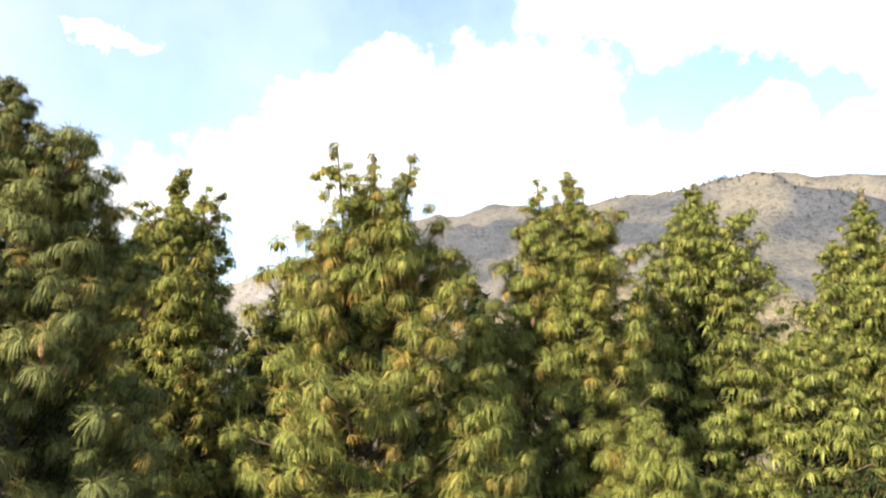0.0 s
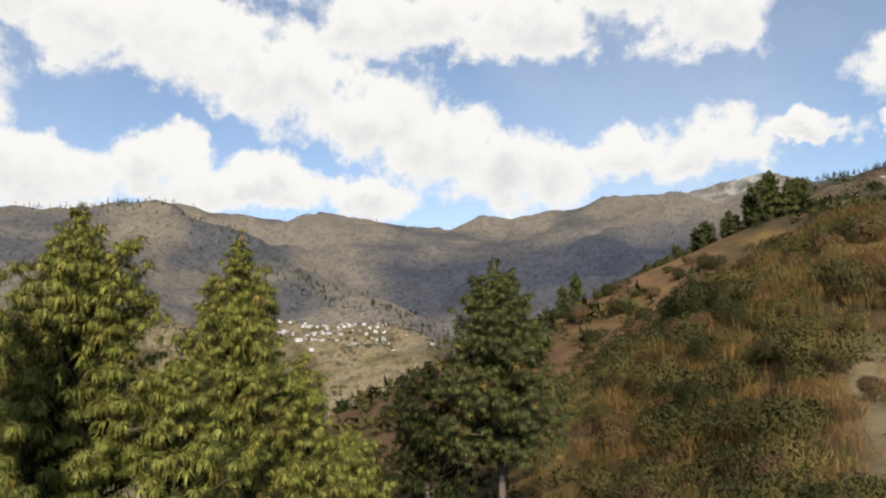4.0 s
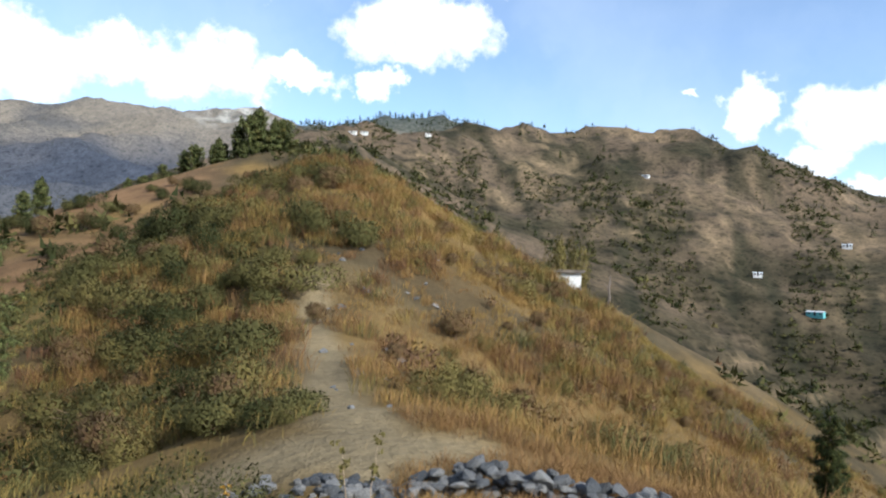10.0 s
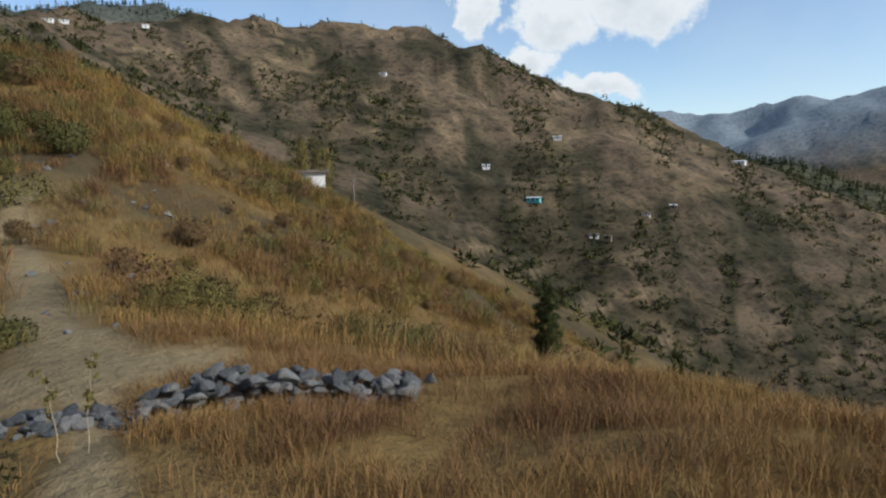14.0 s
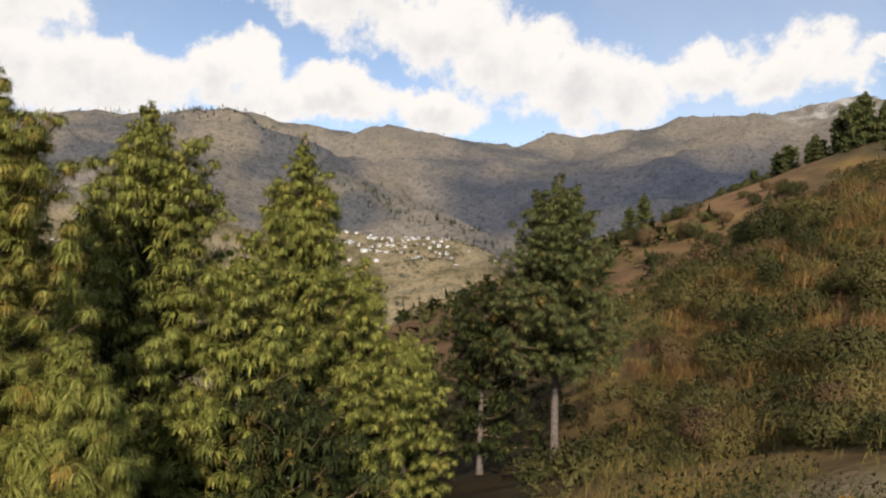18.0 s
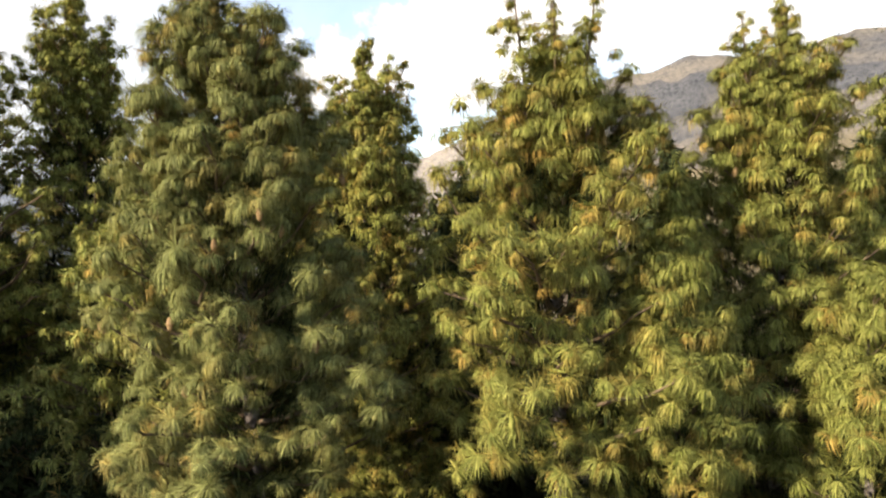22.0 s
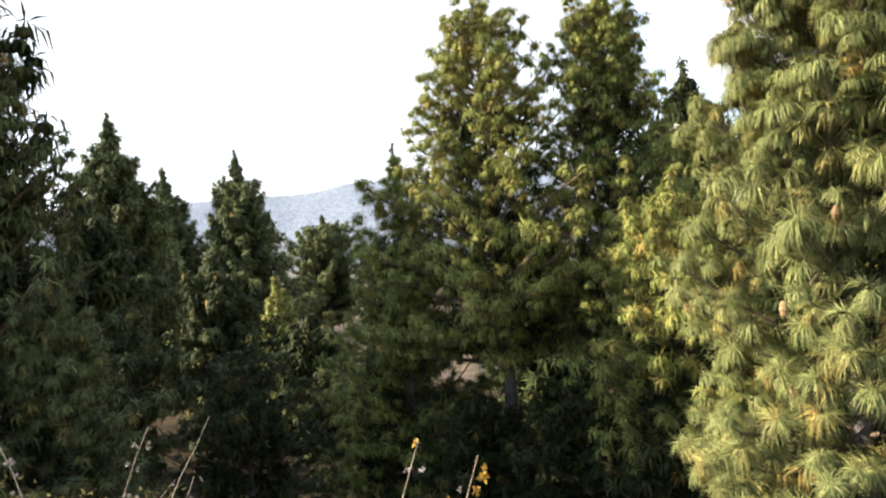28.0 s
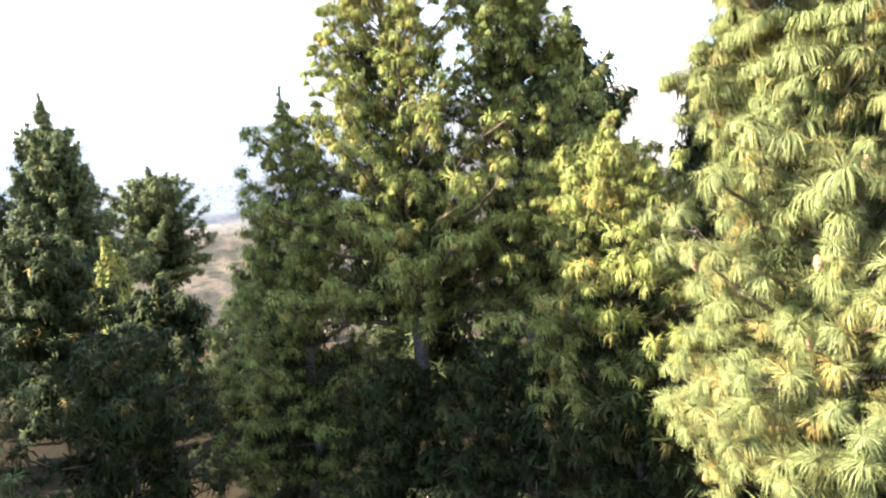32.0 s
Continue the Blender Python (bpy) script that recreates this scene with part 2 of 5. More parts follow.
GROUND = material("ground_cover", ground_colour, 0.95, 0.8, 5.0, 0.05)
NEEDLE_SAGE = material("pine_needles_sage", needle_colour((0.115, 0.130, 0.035), (0.305, 0.305, 0.115)), 0.7, spec=0.1, sheer=0.08)
NEEDLE = material("pine_needles", needle_colour((0.118, 0.136, 0.026), (0.335, 0.33, 0.092)), 0.7, spec=0.1, sheer=0.08)
# dark green for far conifers; also stands in for shade among the pines
NEEDLE_DARK_SHADED = material("pine_needles_dark_shaded", needle_colour((0.026, 0.036, 0.012), (0.062, 0.072, 0.024)), 0.7, spec=0.1, sheer=0.2)
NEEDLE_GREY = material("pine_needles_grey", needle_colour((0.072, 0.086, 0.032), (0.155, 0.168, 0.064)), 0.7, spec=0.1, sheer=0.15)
BARK = material("pine_bark", lambda k: k.ramp(k.noise(14, 7, 0.7), (0.3, (0.07, 0.055, 0.045)), (0.55, (0.20, 0.165, 0.14)), (0.75, (0.33, 0.29, 0.26))), 0.9, 1.0, 22, 0.1)
TWIG = material("pine_twig", lambda k: k.ramp(k.noise(20), (0.3, (0.10, 0.065, 0.04)), (0.7, (0.22, 0.16, 0.10))), 0.85, spec=0.1)
CONE = material("pine_cone", lambda k: k.ramp(k.noise(60), (0.3, (0.20, 0.11, 0.045)), (0.7, (0.46, 0.30, 0.14))), 0.7, spec=0.2)
GRASS = material("dry_grass", lambda k: k.mix(0.5, k.ramp(k.attr("tint"), (0.0, (0.085, 0.09, 0.036)), (0.35, (0.285, 0.20, 0.058)), (0.65, (0.27, 0.160, 0.062)), (1.0, (0.135, 0.072, 0.040))),
                                                  k.ramp(k.island(), (0.0, (0.75, 0.75, 0.75)), (1.0, (1.25, 1.22, 1.16))), "MULTIPLY"), 0.8, spec=0.12, sheer=0.2)
LEAF = material("shrub_leaves", lambda k: k.mix(0.6, k.ramp(k.attr("tint"), (0.0, (0.032, 0.039, 0.014)), (0.5, (0.100, 0.092, 0.033)), (0.8, (0.165, 0.135, 0.045)), (1.0, (0.145, 0.085, 0.048))),
                                                k.ramp(k.island(), (0.0, (0.88, 0.88, 0.88)), (1.0, (1.12, 1.11, 1.09))), "MULTIPLY"), 0.8, spec=0.08, sheer=0.2)
STONE = material("slate_stone", lambda k: k.mix(0.55, k.mix(k.each(), (0.07, 0.075, 0.082), (0.26, 0.25, 0.235)),
                                                k.ramp(k.noise(9, 8, 0.7), (0.3, (0.4, 0.42, 0.45)), (0.55, (1.0, 1.0, 1.0)), (0.72, (1.7, 1.65, 1.55))), "MULTIPLY"), 0.8, 0.9, 14, 0.3)
LIME = material("limewash", lambda k: k.ramp(k.noise(0.9, 7, 0.7), (0.28, (0.34, 0.31, 0.27)), (0.42, (0.76, 0.75, 0.72)), (0.8, (0.84, 0.83, 0.80))), 0.9, 0.4, 6, 0.1)
MUD = material("mud_wall", lambda k: k.ramp(k.noise(1.2, 7, 0.7), (0.3, (0.16, 0.115, 0.075)), (0.7, (0.34, 0.27, 0.19))), 0.95, 0.6, 5, 0.05)
ROOFING = material("rusty_roof", lambda k: k.ramp(k.noise(0.8, 6, 0.7), (0.3, (0.09, 0.075, 0.06)), (0.7, (0.24, 0.20, 0.17))), 0.8, 0.4, 6, 0.2)
TIN = material("tin_sheet", lambda k: k.ramp(k.noise(0.5, 5), (0.3, (0.50, 0.53, 0.56)), (0.7, (0.72, 0.74, 0.76))), 0.45, spec=0.5)
TEAL = material("teal_paint", lambda k: k.ramp(k.noise(0.8, 5), (0.3, (0.10, 0.33, 0.34)), (0.7, (0.20, 0.50, 0.50))), 0.6)
DARKWOOD = material("dark_opening", lambda k: k.ramp(k.noise(3), (0.3, (0.018, 0.016, 0.014)), (0.7, (0.05, 0.042, 0.035))), 0.7)
STEM = material("dry_stem", lambda k: k.ramp(k.noise(30), (0.3, (0.30, 0.20, 0.12)), (0.7, (0.55, 0.44, 0.30))), 0.8, spec=0.15)
SEED = material("seed_head", lambda k: k.mix(k.island(), (0.20, 0.155, 0.125), (0.40, 0.34, 0.28)), 0.9, sheer=0.2)
AMBER = material("amber_leaf", lambda k: k.mix(k.island(), (0.34, 0.17, 0.03), (0.46, 0.30, 0.05)), 0.7, sheer=0.35)

# ---------------------------------------------------------------- lay of the land


def polar(az, r):
    return r * math.sin(radians(az)), r * math.cos(radians(az))


def crest(*rows):
    """A ridge line: bearing, distance and the height angle at which it stands over the camera."""
    return [(*polar(a, r), EYE + r * math.tan(radians(e))) for a, r, e in rows]


def lattice(ix, iy, seed):
    h = (ix.astype(np.int64) * 374761393 + iy.astype(np.int64) * 668265263 + seed * 974711) & 0x7FFFFFFF
    h = ((h ^ (h >> 13)) * 1274126177) & 0x7FFFFFFF
    return ((h ^ (h >> 16)) & 0xFFFF) / 32767.5 - 1.0


def value_noise(x, y, seed):
    ix, iy = np.floor(x), np.floor(y)
    fx, fy = x - ix, y - iy
    fx, fy = fx * fx * fx * (fx * (fx * 6 - 15) + 10), fy * fy * fy * (fy * (fy * 6 - 15) + 10)
    a, b = lattice(ix, iy, seed), lattice(ix + 1, iy, seed)
    c, d = lattice(ix, iy + 1, seed), lattice(ix + 1, iy + 1, seed)
    return (a + (b - a) * fx) * (1 - fy) + (c + (d - c) * fx) * fy


def fbm(x, y, size, octaves=4, seed=1, ridged=False, gain=0.5):
    x, y = np.asarray(x, float) / size, np.asarray(y, float) / size
    out, amp, tot = 0.0, 1.0, 0.0
    for o in range(octaves):
        n = value_noise(x * 0.8 - y * 0.6, x * 0.6 + y * 0.8, seed + o)
        out = out + amp * ((1 - 2 * np.abs(n)) if ridged else n)
        tot += amp
        amp *= gain
        x, y = x * 2.03 + 7.1, y * 2.03 - 3.7
    return out / tot


def ridge(x, y, pts, slope, flat=0.0, soft=1.0):
    best = np.full(np.shape(x), -1e4)
    for (ax, ay, az), (bx, by, bz) in zip(pts, pts[1:]):
        dx, dy = bx - ax, by - ay
        t = np.clip(((x - ax) * dx + (y - ay) * dy) / (dx * dx + dy * dy), 0, 1)
        d = np.maximum(np.hypot(x - ax - t * dx, y - ay - t * dy) - flat, 0)
        best = np.maximum(best, az + t * (bz - az) - slope * (np.sqrt(d * d + soft * soft) - soft))
    return best


def along(x, y, pts):
    """Distance to a line on the plan."""
    best = np.full(np.shape(x), 1e4)
    for (ax, ay), (bx, by) in zip(pts, pts[1:]):
        dx, dy = bx - ax, by - ay
        t = np.clip(((x - ax) * dx + (y - ay) * dy) / (dx * dx + dy * dy), 0, 1)
        best = np.minimum(best, np.hypot(x - ax - t * dx, y - ay - t * dy))
    return best


def smax(a, b, k):
    return 0.5 * (a + b + np.sqrt((a - b) ** 2 + k * k))


HOME = [(34.0, -50, 6.0), (9.0, -18, 1.5), (0.2, -4.5, 0.0), (0, 0, 0.0), (0.4, 4.2, -0.3), (0.4, 5.6, -0.85), (0.2, 9.0, -1.0)]
FIELD = [(2.6, -3.0, -0.05), (2.6, 1.0, -0.2), (2.5, 3.9, -0.5)]
SPUR = [(0.2, 8.0, -0.75), (-1.1, 16.0, -0.55), (-2.3, 24.0, -0.2), (-2.1, 30.0, 2.0), (-2.5, 38.0, 5.6), (-2.8, 50.0, 9.4), (-5.0, 62.0, 10.2), (-11.0, 90.0, 14.0), (-13.0, 118, 18.6)]
SHOULDER = crest((-36, 170, -4.0), (-30, 152, -1.6), (-27, 140, -0.2), (-23.6, 130, 0.6), (-19, 125, 2.0), (-16, 120, 3.6), (-12.7, 115, 6.0), (-10, 112, 7.6), (-7.5, 115, 9.2), (-5.6, 125, 9.3), (-4.5, 220, 9.6), (-6, 420, 10.2))
KNOLL = crest((9, 74, -0.4), (12.5, 78, -1.3), (16.5, 80, -2.2), (19, 82, -4.4), (22, 84, -8))
HILL = crest((-6, 420, 10.2), (-4, 560, 11.3), (1, 620, 11.6), (8.5, 680, 11.8), (13, 700, 11.8), (18, 720, 12.0), (23, 720, 11.3), (26, 700, 10.7), (30.7, 680, 8.3), (35.3, 640, 6.0), (41, 600, 3.9), (46, 560, 1.4), (52, 540, -1.1), (58, 500, -3.7), (72, 450, -9))
HILL_SPURS = [crest((8, 680, 11.5), (12, 520, 6.0), (17, 400, 0.5), (24, 300, -5.5)), crest((20, 700, 11), (26, 540, 4.5), (33, 420, -1.5), (40, 330, -7)),
              crest((31, 660, 7.6), (38, 520, 1.5), (46, 420, -4.5), (52, 350, -9)), crest((-2, 560, 10.4), (3, 400, 6.0), (7, 300, 0.5), (12, 220, -5.0))]
DARK_PEAK = crest((-9, 1300, 10.8), (-5.6, 1300, 11.3), (-1.3, 1250, 12.2), (2, 1200, 12.8), (5, 1200, 13.2), (8.7, 1200, 12.1), (14, 1150, 10.8))
FAR_WEST = crest((-118, 3000, 1.5), (-108, 2800, 3.2), (-100, 2700, 4.8), (-97, 2700, 5.4), (-90, 2700, 8.2), (-84, 2700, 10.2), (-80, 2700, 11.1), (-76, 2700, 11.0), (-70, 2600, 10.7))
WEST_PEAK = crest((-72, 2600, 10.5), (-67, 2350, 11.6), (-63.8, 2250, 12.7), (-61.7, 2200, 13.1), (-59.5, 2150, 12.3), (-54, 1950, 10.6), (-49, 1700, 8.6), (-46, 1550, 7.0), (-41.7, 1400, 4.9), (-37.4, 1250, 2.2), (-33, 1150, -1.0))
FAR_NORTH = crest((-62, 3100, 12.0), (-54, 3100, 11.8), (-51, 3100, 11.4), (-46, 3100, 11.9), (-39, 3100, 11.3), (-33, 3100, 11.4), (-29.6, 3100, 11.1), (-22.5, 3000, 12.1), (-15.7, 3000, 12.2), (-10, 3000, 12.6), (-5.6, 3000, 11.4), (2, 3000, 9))
BUTTRESS = [crest((-46, 3000, 11.4), (-43, 2300, 7.6), (-40, 1800, 4.5)), crest((-22.5, 2900, 11.4), (-26, 2200, 7.5), (-29, 1700, 3.5)), crest((-33, 3000, 10.8), (-34, 2400, 8.0), (-35, 1900, 4.4)), crest((-11, 2900, 12), (-16, 2200, 7.8), (-20, 1600, 3))]
VILLAGE_SPUR = crest((-80, 1700, 5.5), (-72, 1450, 5.5), (-66, 1300, 4.9), (-56, 1200, 4.4), (-48, 1080, 3.5), (-41.7, 980, 2.6), (-37.5, 860, 0.4), (-37, 700, -4.5))
EAST_FAR = crest((34, 3900, 3.0), (41, 3900, 3.8), (44, 3900, 4.1), (47.5, 3900, 3.6), (53.7, 3700, 4.4), (58, 3600, 5.0), (70, 3500, 6), (95, 3400, 6), (140, 3400, 5), (178, 3600, 3))
EAST_WOOD = crest((43, 980, -0.6), (47, 980, 0.7), (50, 960, 0.6), (54, 930, -0.3), (58, 880, -2.0), (66, 800, -5.5))
WEST_FAR = crest((-182, 4200, 2.2), (-165, 4200, 2.3), (-157, 4200, 2.4), (-150, 4200, 2.5), (-144, 4200, 2.9), (-135, 4200, 3.1), (-120, 4000, 3.0), (-110, 3600, 3.0))
WEST_LOW = crest((-156, 1500, -5.5), (-149, 1500, -3.4), (-144.7, 1500, -1.8), (-140, 1500, -1.5), (-130, 1600, -0.8))
PATH = [(0.3, -2.0), (-0.1, 2.0), (-0.15, 5.6), (-0.2, 8.5), (-1.0, 14.0), (-1.4, 18.0), (-2.3, 24.0), (-2.3, 27.0)]


def height(x, y):
    x, y = np.asarray(x, float), np.asarray(y, float)
    r = np.hypot(x, y)
    z = np.full(np.shape(x), -85.0) + 0.004 * np.minimum(r, 3000)
    away = -ridge(x, y, HOME, 1.0, 0.7, 0.6)
    fall = 0.62 - 0.28 * np.clip((y - 1) / 6, 0, 1)
    home = -(fall * np.minimum(away, 5) + (0.25 + 0.3 * fall) * np.clip(away - 5, 0, 9) + (0.2 + 0.35 * np.clip((x - 6) / 10, 0, 1)) * np.clip(away - 14, 0, 60) + 0.35 * np.maximum(away - 74, 0))
    near = smax(home, ridge(x, y, FIELD, 0.52, 2.4, 0.9), 0.15)
    near = smax(near, ridge(x, y, SPUR, 0.58 + 0.05 * (x > 0), 0.5, 1.6), 0.5)
    near = smax(near, ridge(x, y, KNOLL, 0.55, 1.5, 2.0), 0.6)
    near = smax(near, ridge(x, y, SHOULDER, 0.42 + 0.4 * np.clip((np.degrees(np.arctan2(x, y)) - 3) / 8, 0, 1), 2.0, 4.0), 1.0)
    z = smax(z, near, 3.0)
    far = ridge(x, y, HILL, 0.46, 0, 12)
    for s in HILL_SPURS:
        far = smax(far, ridge(x, y, s, 0.55, 0, 10), 6)
    far = smax(far, ridge(x, y, EAST_WOOD, 0.5, 0, 15), 5)
    wide = ridge(x, y, DARK_PEAK, 0.6, 0, 25)
    for line, slope in [(FAR_WEST, 0.42), (WEST_PEAK, 0.5), (FAR_NORTH, 0.38), (EAST_FAR, 0.4), (WEST_FAR, 0.3), (WEST_LOW, 0.4), (VILLAGE_SPUR, 0.3)] + [(b, 0.5) for b in BUTTRESS]:
        wide = smax(wide, ridge(x, y, line, slope, 0, 40), 15)
    far = smax(far, wide, 8)
    # gullies grow with the size of the landform
    g1 = np.clip((r - 150) / 250, 0, 1)
    g2 = np.clip((r - 700) / 700, 0, 1)
    top = np.clip((far + 60) / 120, 0.15, 1)
    far = far + g1 * (1 - 0.6 * g2) * (fbm(x, y, 105, 5, 11, True) - 0.38) * 22 * top + g2 * (fbm(x, y, 420, 6, 23, True, 0.5) - 0.4) * 62 * top * (1 - 0.75 * np.clip((-104 - np.degrees(np.arctan2(x, y))) / 8, 0, 1))
    z = smax(z, far, 0.6 + 0.003 * r)
    n = fbm(x, y, 2.6, 4, 5) * 0.10 + fbm(x, y, 11, 4, 8) * 0.55 * np.clip((r - 9) / 25, 0, 1) + fbm(x, y, 40, 3, 9) * 1.3 * np.clip((r - 60) / 60, 0, 1)
    # farm terraces on the lower side of the hill
    az = np.degrees(np.arctan2(x, y))
    farm = np.clip((az - 20) / 8, 0, 1) * np.clip((r - 170) / 40, 0, 1) * np.clip((480 - r) / 80, 0, 1)
    farm = np.maximum(farm, 0.8 * np.clip((-36 - az) / 4, 0, 1) * np.clip((az + 78) / 4, 0, 1) * np.clip((r - 600) / 80, 0, 1) * np.clip((1150 - r) / 150, 0, 1))
    stepz = np.where(r < 550, 4.5, 11.0)
    q = (z + fbm(x, y, 90, 2, 31) * 4) / stepz
    fr = q - np.floor(q)
    z = z + farm * stepz * (np.clip((fr - 0.72) / 0.28, 0, 1) - fr) * 0.8
    return z + n


def at(az, r):
    """The spot on the ground at a bearing and distance."""
    x, y = polar(az, r)
    return x, y, float(height(np.array([x]), np.array([y]))[0])


def blend(c, mask, colour):
    return c * (1 - mask[..., None]) + np.array(colour) * mask[..., None]


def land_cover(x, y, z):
    """Base colour of the ground by what grows there, with some shade and haze painted in."""
    r, az = np.hypot(x, y), np.degrees(np.arctan2(x, y))
    c = np.zeros((*x.shape, 3)) + (0.085, 0.068, 0.042)
    grass = np.clip(fbm(x, y, 6, 4, 41) * 1.6 + 0.5, 0, 1)
    c = blend(c, grass, (0.205, 0.138, 0.058))
    c = blend(c, np.clip(fbm(x, y, 9, 4, 43) * 3 - 0.4, 0, 1) * 0.6, (0.085, 0.062, 0.036))
    # pine litter, darkened further to paint the shade under the trees
    shaded_litter = np.clip((-25 - az) / 15, 0, 1) * np.clip((110 - r) / 30, 0, 1)
    c = blend(c, shaded_litter * 0.9, (0.034, 0.026, 0.016))
    earth = np.clip((-11 - az) / 4, 0, 1) * np.clip((r - 48) / 12, 0, 1) * np.clip((150 - r) / 20, 0, 1)
    c = blend(c, earth * np.clip(0.75 + 0.9 * fbm(x, y, 9, 4, 44), 0, 1), (0.17, 0.105, 0.06))
    bare = np.clip(1.5 - along(x, y, PATH) / (0.2 + 0.4 * np.clip((y - 6) / 3, 0, 1) + 0.2 * fbm(x, y, 2.2, 3, 45)), 0, 1)
    bare = np.maximum(bare, np.clip(1.6 - np.hypot((x + 0.3) / 1.7, (y - 7.6) / 0.8), 0, 1))
    c = blend(c, bare * 0.9, (0.27, 0.215, 0.135))
    m = np.clip((r - 150 + 90 * np.clip((az - 11) / 3, 0, 1)) / 40, 0, 1)
    hill = np.zeros_like(c) + (0.118, 0.092, 0.072)
    hill = blend(hill, np.clip(fbm(x, y, 55, 5, 47) * 3 + 0.1, 0, 1) * 0.85, (0.036, 0.036, 0.024))
    hill = blend(hill, np.clip(fbm(x, y, 35, 4, 49) * 3 - 0.5, 0, 1) * 0.7, (0.18, 0.138, 0.10))
    # dark lower farmland, with its shade put into the colour
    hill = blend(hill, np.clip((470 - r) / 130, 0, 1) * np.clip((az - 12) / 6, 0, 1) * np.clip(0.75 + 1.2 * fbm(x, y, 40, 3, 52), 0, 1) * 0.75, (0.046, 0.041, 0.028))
    # shade of the terrace risers painted as dark bands by height
    riser_shade = np.clip(np.sin(z * 0.5 + 2.5 * fbm(x, y, 60, 3, 56)) * 3 + 0.2, 0, 1) * np.clip((520 - r) / 130, 0, 1) * np.clip((az - 12) / 6, 0, 1)
    hill = blend(hill, riser_shade * 0.5, (0.024, 0.024, 0.016))
    # gully streaks: dark scrub, with ravine shade painted in
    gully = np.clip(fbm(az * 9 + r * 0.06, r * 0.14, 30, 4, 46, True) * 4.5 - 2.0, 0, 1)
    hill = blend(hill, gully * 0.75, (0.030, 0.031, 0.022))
    terrace = np.clip(np.sin(z * 0.55 + 2.2 * fbm(x, y, 50, 3, 48)) * 2.5 - 1.6, 0, 1) * np.clip(fbm(x, y, 90, 3, 50) * 4 + 0.2, 0, 1)
    hill = blend(hill, terrace * 0.7, (0.215, 0.165, 0.115))
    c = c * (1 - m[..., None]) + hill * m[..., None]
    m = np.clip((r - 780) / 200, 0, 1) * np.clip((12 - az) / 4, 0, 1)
    # wooded far slopes: haze in the base tone, cloud shadows as dark patches
    hazed_woods = np.zeros_like(c) + (0.19, 0.172, 0.165)
    hazed_woods = blend(hazed_woods, np.clip(fbm(x, y, 380, 5, 51) * 3.2 + 0.2, 0, 1) * 0.85, (0.072, 0.08, 0.105))
    hazed_woods = blend(hazed_woods, np.clip(fbm(x, y, 260, 5, 53) * 3.2 - 0.25, 0, 1) * 0.8 * np.clip((-33 - az) / 8, 0.25, 1), (0.215, 0.19, 0.165))
    c = c * (1 - m[..., None]) + hazed_woods * m[..., None]
    # open tan fields round the village, pine wood on the spur above it
    m = np.clip((-36 - az) / 3, 0, 1) * np.clip((az + 90) / 6, 0, 1) * np.clip((r - 300) / 200, 0, 1) * np.clip((1200 + 250 * np.clip((-52 - az) / 9, 0, 1) - r) / 120 + fbm(x, y, 150, 3, 58), 0, 1)
    field = np.zeros_like(c) + (0.245, 0.205, 0.145)
    field = blend(field, np.clip(fbm(x, y, 60, 5, 55) * 3 - 0.1, 0, 1) * 0.75, (0.09, 0.08, 0.042))
    c = c * (1 - m[..., None]) + field * m[..., None]
    d = ridge(x, y, WEST_PEAK, 1.0) - ridge(x, y, WEST_PEAK, 0.0)
    m = np.clip(1.2 + d / 260 + fbm(x, y, 160, 4, 57), 0, 1) * np.clip((1900 - r) / 300, 0, 1) * np.clip((r - 1150) / 60, 0, 1)
    c = blend(c, m * 0.85, (0.05, 0.06, 0.055))
    m = np.clip((r - 1050) / 80, 0, 1) * np.clip((az + 10) / 2, 0, 1) * np.clip((16 - az) / 2, 0, 1) * np.clip((1500 - r) / 200, 0, 1)
    c = blend(c, m * 0.8, (0.07, 0.085, 0.085))
    m = np.clip((r - 780) / 80, 0, 1) * np.clip((az - 40) / 2, 0, 1) * np.clip((1700 - r) / 400, 0, 1)
    c = blend(c, m * 0.85, (0.075, 0.085, 0.06))
    # dark blue cloud shadow painted on the north range's lower face
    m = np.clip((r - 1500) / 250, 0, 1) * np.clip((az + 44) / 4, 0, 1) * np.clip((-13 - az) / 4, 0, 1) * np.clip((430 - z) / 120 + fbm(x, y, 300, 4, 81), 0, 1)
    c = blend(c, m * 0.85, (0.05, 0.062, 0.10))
    # bare far ranges, with distance haze painted into their blue and pale colours
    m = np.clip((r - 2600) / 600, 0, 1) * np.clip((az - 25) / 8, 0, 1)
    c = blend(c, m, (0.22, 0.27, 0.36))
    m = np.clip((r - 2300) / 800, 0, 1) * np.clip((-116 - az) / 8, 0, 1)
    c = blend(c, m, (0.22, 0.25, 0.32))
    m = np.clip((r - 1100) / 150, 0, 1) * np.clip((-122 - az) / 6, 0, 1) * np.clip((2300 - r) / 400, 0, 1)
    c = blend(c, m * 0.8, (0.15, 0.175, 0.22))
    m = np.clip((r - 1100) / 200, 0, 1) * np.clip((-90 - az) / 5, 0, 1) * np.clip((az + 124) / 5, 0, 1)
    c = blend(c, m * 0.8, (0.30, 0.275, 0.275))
    # thin snow in the gullies below the north crest
    m = np.clip((r - 2500) / 200, 0, 1) * np.clip(1 - np.abs(az + 11.5) / 5, 0, 1) * np.clip((z - 470) / 90, 0, 1) * np.clip(fbm(x, y, 60, 4, 59, True) * 4 - 1.0, 0, 1)
    c = blend(c, m * 0.5, (0.7, 0.72, 0.76))
    return np.clip(c, 0.01, 0.9)


